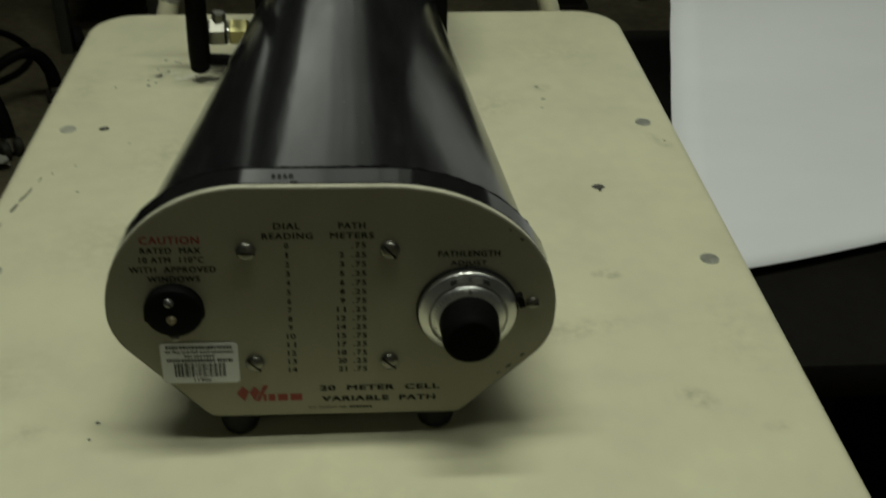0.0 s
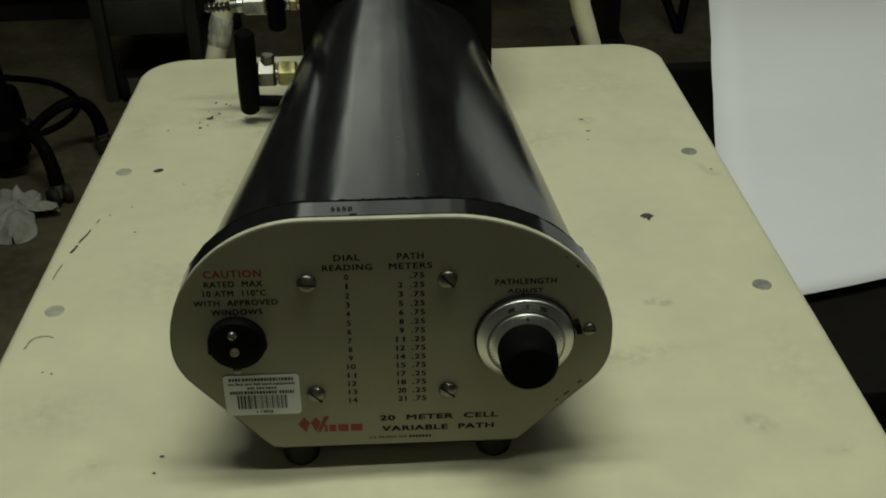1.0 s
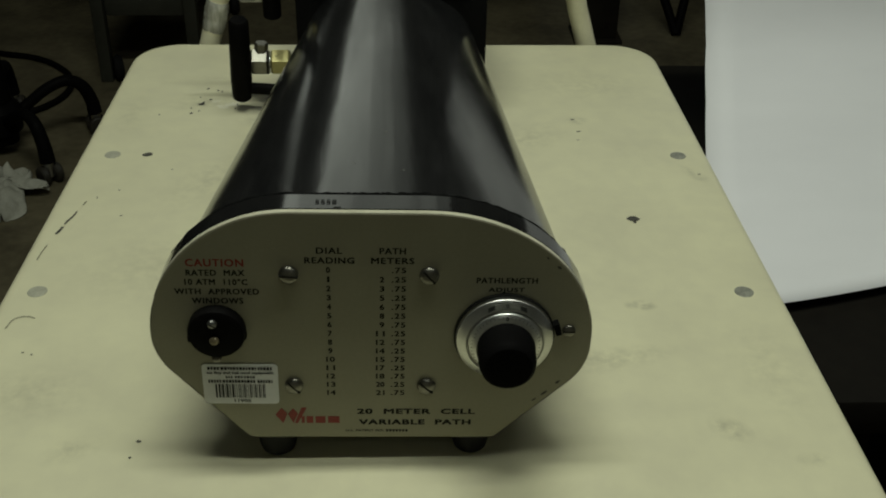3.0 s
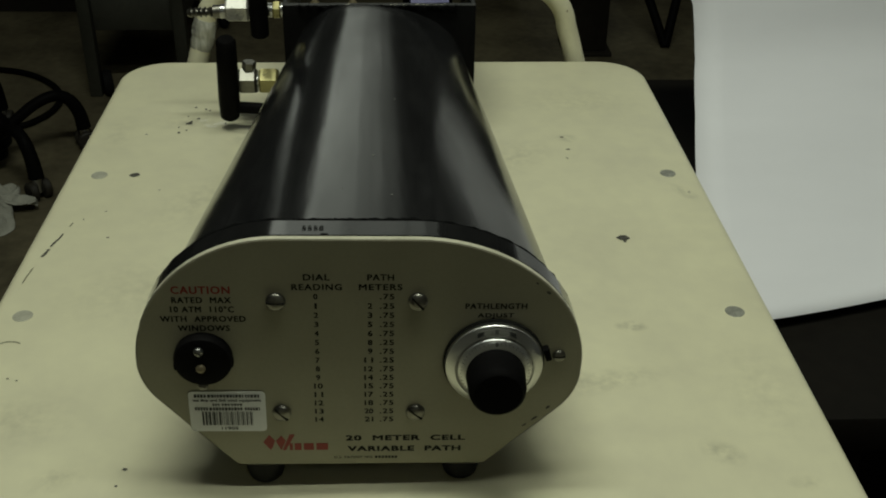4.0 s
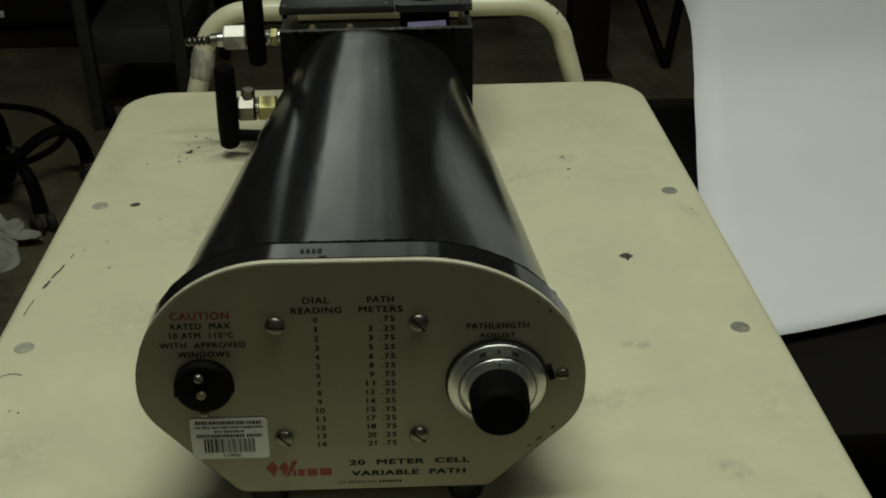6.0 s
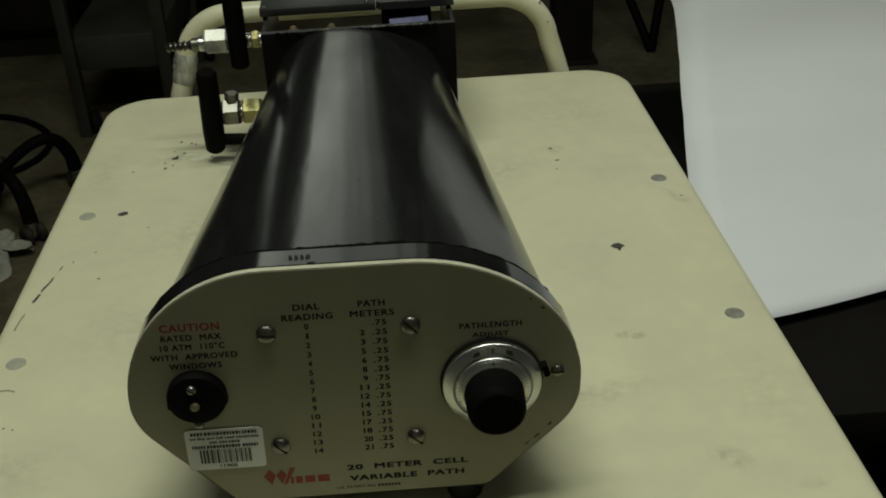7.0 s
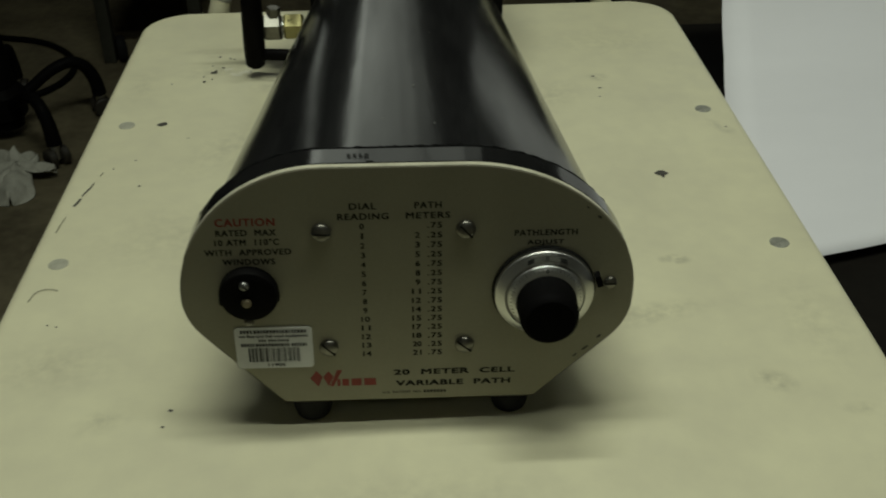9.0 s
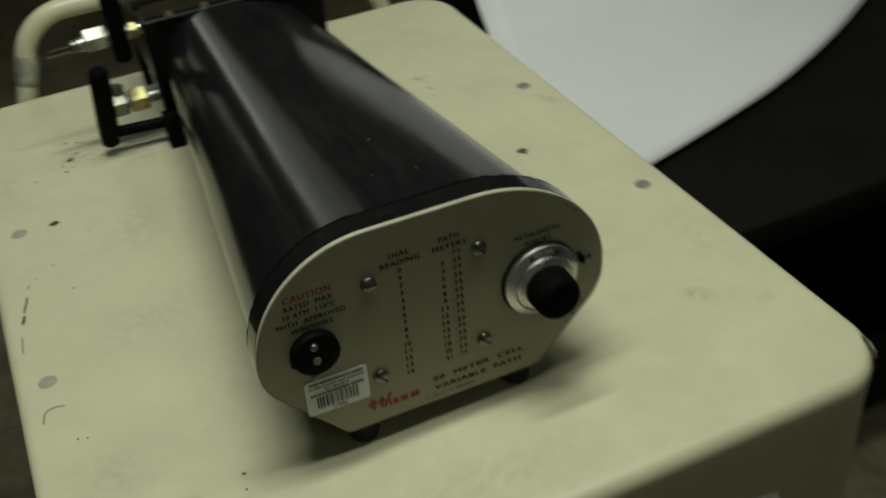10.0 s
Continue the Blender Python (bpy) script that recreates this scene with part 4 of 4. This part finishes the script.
    part("brass_nut", hexagon(bmesh.new(), (-0.0785, vy, 0.106), (-0.0715, vy, 0.106), 0.0080), brass, v1, "brass nut")
    part("hex_nut", hexagon(bmesh.new(), (-0.1185, vy, 0.1065), (-0.0985, vy, 0.1065), 0.0112), hex_steel, v1, "bright steel hexagon nut")
    part("collar", rod(bmesh.new(), (-0.124, vy, 0.105), (-0.1175, vy, 0.105), 0.0062), steel, v1)
    barb = [(0.0028, 0.0)]
    for i in range(5):
        barb += [(0.0030, 0.0005 + i * 0.0042), (0.0046, 0.0036 + i * 0.0042), (0.0032, 0.0040 + i * 0.0042)]
    barb += [(0.0058, 0.0225), (0.0058, 0.029)]
    part("hose_barb", lathe(bmesh.new(), barb, along((-0.152, vy, 0.1035), (-0.12, vy, 0.105)), 18), screw_steel, v1, "ribbed dull steel hose barb")
    part("lever", lathe(bmesh.new(), [(0.0065, 0), (0.0078, 0.0015), (0.0084, 0.05), (0.0078, 0.088), (0.0066, 0.0905)], along((-0.0895, vy - 0.012, 0.0865), (-0.0890, vy - 0.016, 0.18)), 24), bakelite, v1, "black lever handle")
    v2 = part("stop_valve", rod(bmesh.new(), (-0.118, vy, 0.0405), (-0.066, vy, 0.0405), 0.0058), steel, cell, "steel and brass stop valve with a black lever")
    part("brass_nut", hexagon(bmesh.new(), (-0.0945, vy, 0.0405), (-0.0775, vy, 0.0405), 0.0122), brass, v2, "brass nut")
    part("hex_nut", hexagon(bmesh.new(), (-0.1125, vy, 0.0405), (-0.0965, vy, 0.0405), 0.0125), screw_steel, v2, "steel hexagon nut")
    part("bleed_screw", hexagon(bmesh.new(), (-0.1035, vy, 0.050), (-0.1025, vy, 0.0590), 0.0062), screw_steel, v2)
    part("lever", lathe(bmesh.new(), [(0.0070, 0), (0.0086, 0.0018), (0.0094, 0.02), (0.0092, 0.05), (0.0086, 0.081), (0.0068, 0.0835)], along((-0.1215, 0.463, 0.0115), (-0.1160, 0.442, 0.093)), 24), bakelite, v2, "black lever handle")
    part("lever_arm", rod(bmesh.new(), (-0.119, 0.462, 0.0215), (-0.066, 0.459, 0.0195), 0.0052, 16), bakelite, v2)
    return cell


build_cell()


# ---- white paper sweep and the added bench under it ----
EDGE_Z = (-0.2, -0.17, -0.14, -0.092, -0.045, -0.015, 0.01, 0.035, 0.06, 0.09, 0.12, 0.155, 0.19)
EDGE_X = (0.343, 0.352, 0.361, 0.373, 0.3792, 0.3788, 0.3765, 0.368, 0.353, 0.330, 0.302, 0.262, 0.22)


def build_paper():
    """A sheet that lies flat at its front edge and curves up towards the back."""
    prof = smooth_line([Vector((y, z, 0)) for y, z in ((0.425, -0.2), (0.52, -0.178), (0.61, -0.14), (0.69, -0.092), (0.742, -0.045), (0.772, 0.01), (0.790, 0.06), (0.808, 0.12), (0.834, 0.19), (0.868, 0.27))], 5)
    bm = bmesh.new()
    nx = 28
    grid = []
    for j, p in enumerate(prof):
        k = j / (len(prof) - 1)
        row = []
        for i in range(nx + 1):
            u = i / nx
            left = float(np.interp(p.y, EDGE_Z, EDGE_X))
            x = left + (1.45 - left) * u
            bow = 0.15 * (x - 0.36 + math.hypot(x - 0.36, 0.06)) - 0.006 + 0.5 * max(0, x - 0.62) ** 2
            row.append(bm.verts.new((x, p.x + bow * (1 - 0.6 * k), p.y + 0.002 * math.sin(9 * x + 3 * k) + 0.0012 * noise.noise(Vector((x * 9, k * 6, 2))))))
        grid.append(row)
    for a, b in zip(grid, grid[1:]):
        for i in range(nx):
            bm.faces.new((a[i], a[i + 1], b[i + 1], b[i]))
    ob = solo("paper_sheet", bm, paper_white, "large white paper sheet curving up like a photo backdrop", "paper")
    md = ob.modifiers.new("thickness", "SOLIDIFY")
    md.thickness, md.offset = 0.0006, 0
    return ob


build_paper()


# Made-up bench; its black top reaches forward to cover the shaded floor.
def build_bench():
    b = thing("low_bench", (1.06, 0.85, FLOOR), "made-up black low bench that darkens the ground under the paper", "bench")
    part("benchtop", box(bmesh.new(), 0.37, 1.75, 0.30, 1.10, -0.255, -0.215, 0.004), filler_black, b)
    for x in (0.45, 1.7):
        for y in (0.36, 1.06):
            part("leg", box(bmesh.new(), x - 0.025, x + 0.025, y - 0.025, y + 0.025, FLOOR, -0.254, 0.003), filler_black, b)
    part("lower_shelf", box(bmesh.new(), 0.43, 1.72, 0.36, 1.08, -0.60, -0.57, 0.003), filler_black, b)
    return b


build_bench()


# ---- things on the floor behind ----
# Base and column of an office chair; the seat is left out.
def build_stand():
    hx, hy = -0.905, 1.86
    st = thing("rolling_stand", (hx, hy, FLOOR), "black five-armed office-chair base with chromed caster stems", "stand")
    part("hub", lathe(bmesh.new(), [(0.030, -0.715), (0.040, -0.712), (0.042, -0.690), (0.054, -0.682), (0.056, -0.630), (0.044, -0.612)], pose(hx, hy, 0), 24), bakelite, st)
    part("pole", lathe(bmesh.new(), [(0.040, -0.613), (0.038, -0.56), (0.031, -0.48), (0.027, -0.40), (0.026, 0.2)], pose(hx, hy, 0), 24), bakelite, st)
    for turn in (-46, 28, 99, 170, 242):
        a = radians(turn)
        c, s = math.cos(a), math.sin(a)
        pts = smooth_line([(hx + c * r, hy + s * r, z) for r, z in ((0.03, -0.660), (0.07, -0.637), (0.12, -0.607), (0.165, -0.596), (0.196, -0.612), (0.214, -0.650), (0.219, -0.688))], 5)
        arm = part("arm", sweep(bmesh.new(), pts, [0.0125 + 0.0045 * (i / (len(pts) - 1)) ** 2 for i in range(len(pts))], 12), bakelite, st)
        ex, ey = hx + c * 0.219, hy + s * 0.219
        part("caster_stem", rod(bmesh.new(), (ex, ey, -0.722), (ex, ey, -0.686), 0.0115, 14), chrome, arm, "chromed caster stem")
        for o in (-0.0155, 0.0155):
            at = Matrix.Translation((ex - s * o, ey + c * o, FLOOR + 0.0225)) @ pose(0, 0, 0, 0, 90, math.degrees(a) + 90)
            part("caster_wheel", lathe(bmesh.new(), [(0.008, -0.009), (0.020, -0.008), (0.0225, -0.005), (0.0225, 0.005), (0.020, 0.008), (0.008, 0.009)], at, 22), caster_brown, arm, "brown caster wheel")
    return st


build_stand()

cord = smooth_line([(-1.35, 2.40, -0.731), (-1.137, 2.452, -0.731), (-1.073, 2.442, -0.731), (-0.993, 2.418, -0.731), (-0.927, 2.372, -0.731), (-0.870, 2.303, -0.731), (-0.843, 2.235, -0.731),
                    (-0.842, 2.167, -0.731), (-0.863, 2.106, -0.731), (-0.903, 2.062, -0.731), (-0.976, 2.067, -0.731), (-1.08, 2.12, -0.731), (-1.2, 2.2, -0.731)], 8)
solo("power_cord", sweep(bmesh.new(), cord, 0.0080, 10), bakelite, "loop of black cable lying on the floor", "cable")


def build_tissue():
    """Several creased leaves of tissue that spread from one crumpled middle."""
    bm = bmesh.new()
    cx, cy = -0.830, 1.655
    middle = bm.verts.new((cx, cy, FLOOR + 0.034))
    # direction in degrees, length, half width, lift at the tip
    for k, (turn, length, half, lift) in enumerate(((-80, 0.128, 0.046, 0.004), (196, 0.082, 0.046, 0.012), (138, 0.072, 0.040, 0.022), (62, 0.062, 0.026, 0.018), (-8, 0.090, 0.022, 0.016), (235, 0.070, 0.040, 0.010), (100, 0.040, 0.030, 0.038))):
        c, s = math.cos(radians(turn)), math.sin(radians(turn))
        nu, nv = 16, 12
        rows = [[middle] * (nv + 1)]
        for i in range(1, nu + 1):
            u = i / nu
            wide = half * (0.25 + 0.75 * math.sin(math.pi * (0.06 + 0.62 * u))) * math.sqrt(max(0.02, 1 - max(0, (u - 0.62) / 0.38) ** 2.4)) * (1 + 0.08 * math.sin(9 * u + k))
            row = []
            for j in range(nv + 1):
                v = 2 * j / nv - 1
                edge = 1 + 0.06 * noise.noise(Vector((2 * v, k * 2.1, 1)))
                a, b = length * u * edge, wide * v
                z = 0.006 + 0.026 * (1 - u) ** 0.7 + lift * u * u + 0.010 * math.cos(4 * v + k) * (0.3 + 0.7 * u) + 0.014 * abs(noise.noise(Vector((a * 30, b * 44, k)))) - 0.008 * v * v
                row.append(bm.verts.new((cx + a * c - b * s, cy + a * s + b * c, FLOOR + max(0.0015, z))))
            rows.append(row)
        for p, q in zip(rows, rows[1:]):
            for j in range(nv):
                bm.faces.new((middle, q[j + 1], q[j]) if p[j] is middle else (p[j], p[j + 1], q[j + 1], q[j]))
    ob = solo("crumpled_tissue", bm, tissue_mat, "crumpled white tissue lying on the floor", "tissue")
    md = ob.modifiers.new("thickness", "SOLIDIFY")
    md.thickness, md.offset = 0.0008, 1
    return ob


build_tissue()


def build_rack():
    r = thing("shelf_rack", (-0.6, 2.54, FLOOR), "dim grey-green metal rack with a low shelf", "rack")
    for x in (-0.757, -0.520):
        for y in (2.28, 2.80):
            part("upright", box(bmesh.new(), x - 0.016, x + 0.016, y - 0.016, y + 0.016, FLOOR, 0.3, 0.003), shelf_mat, r)
    for x in (-0.757, -0.520):
        for y in (2.28, 2.80):
            part("caster_wheel", lathe(bmesh.new(), [(0.012, -0.014), (0.030, -0.011), (0.036, 0.0), (0.030, 0.011), (0.012, 0.014)], pose(x + 0.031, y, FLOOR + 0.036, 0, 90, 20), 20), rubber, r)
    part("shelf", box(bmesh.new(), -0.76, -0.52, 2.29, 2.79, -0.565, -0.475, 0.003), shelf_mat, r)
    part("shelf", box(bmesh.new(), -0.76, -0.52, 2.29, 2.79, -0.10, -0.07, 0.003), shelf_mat, r)
    return r


build_rack()


def build_folding_stand():
    s = thing("folding_stand", (0.845, 2.62, FLOOR), "thin black folding stand with crossed legs", "stand")
    for x1, y1 in ((0.60, 3.0), (1.00, 2.88)):
        part("leg", rod(bmesh.new(), (0.845, 2.62, FLOOR + 0.005), (x1, y1, -0.1), 0.014, 12), bakelite, s)
    return s


build_folding_stand()


def build_cabinet(x0, x1, y0, y1, label, pale_patch=False):
    c = thing("storage_cabinet", ((x0 + x1) / 2, (y0 + y1) / 2, FLOOR), label, "cabinet")
    part("carcass", box(bmesh.new(), x0, x1, y0, y1, FLOOR + 0.08, 0.25, 0.005), dark_wood, c)
    part("plinth", box(bmesh.new(), x0 + 0.02, x1 - 0.02, y0 + 0.03, y1 - 0.02, FLOOR, FLOOR + 0.081), dark_wood, c)
    xm = (x0 + x1) / 2
    for a, b in ((x0 + 0.01, xm - 0.004), (xm + 0.004, x1 - 0.01)):
        door = part("door", box(bmesh.new(), a, b, y0 - 0.018, y0 - 0.001, FLOOR + 0.1, 0.23, 0.003), dark_wood, c)
    # Stand-in for a small unidentified bright thing, placed to fit the camera's view.
    if pale_patch:
        part("label_plate", box(bmesh.new(), -1.250, -1.170, y0 - 0.022, y0 - 0.0178, -0.622, -0.602, 0.001), sticker_white, door, "small pale patch for an unidentified bright thing")
    return c


post = thing("support_post", (0.60, 2.62, FLOOR), "plain dark square post standing on the floor", "post")
part("shaft", box(bmesh.new(), 0.545, 0.655, 2.56, 2.67, FLOOR + 0.012, CEIL, 0.006), dark_wood, post)
part("foot_plate", box(bmesh.new(), 0.53, 0.67, 2.545, 2.685, FLOOR, FLOOR + 0.0125, 0.003), dark_wood, post)
# First and third cabinets are added to hide the floor and stay black.
build_cabinet(-0.85, 0.45, 3.1, 3.6, "made-up dark cabinet that hides the floor at the back")
build_cabinet(-2.1, -0.90, 2.92, 3.4, "wide dark cabinet with a small pale patch", True)
build_cabinet(0.75, 1.9, 3.3, 3.8, "made-up dark cabinet that hides the floor at the back")
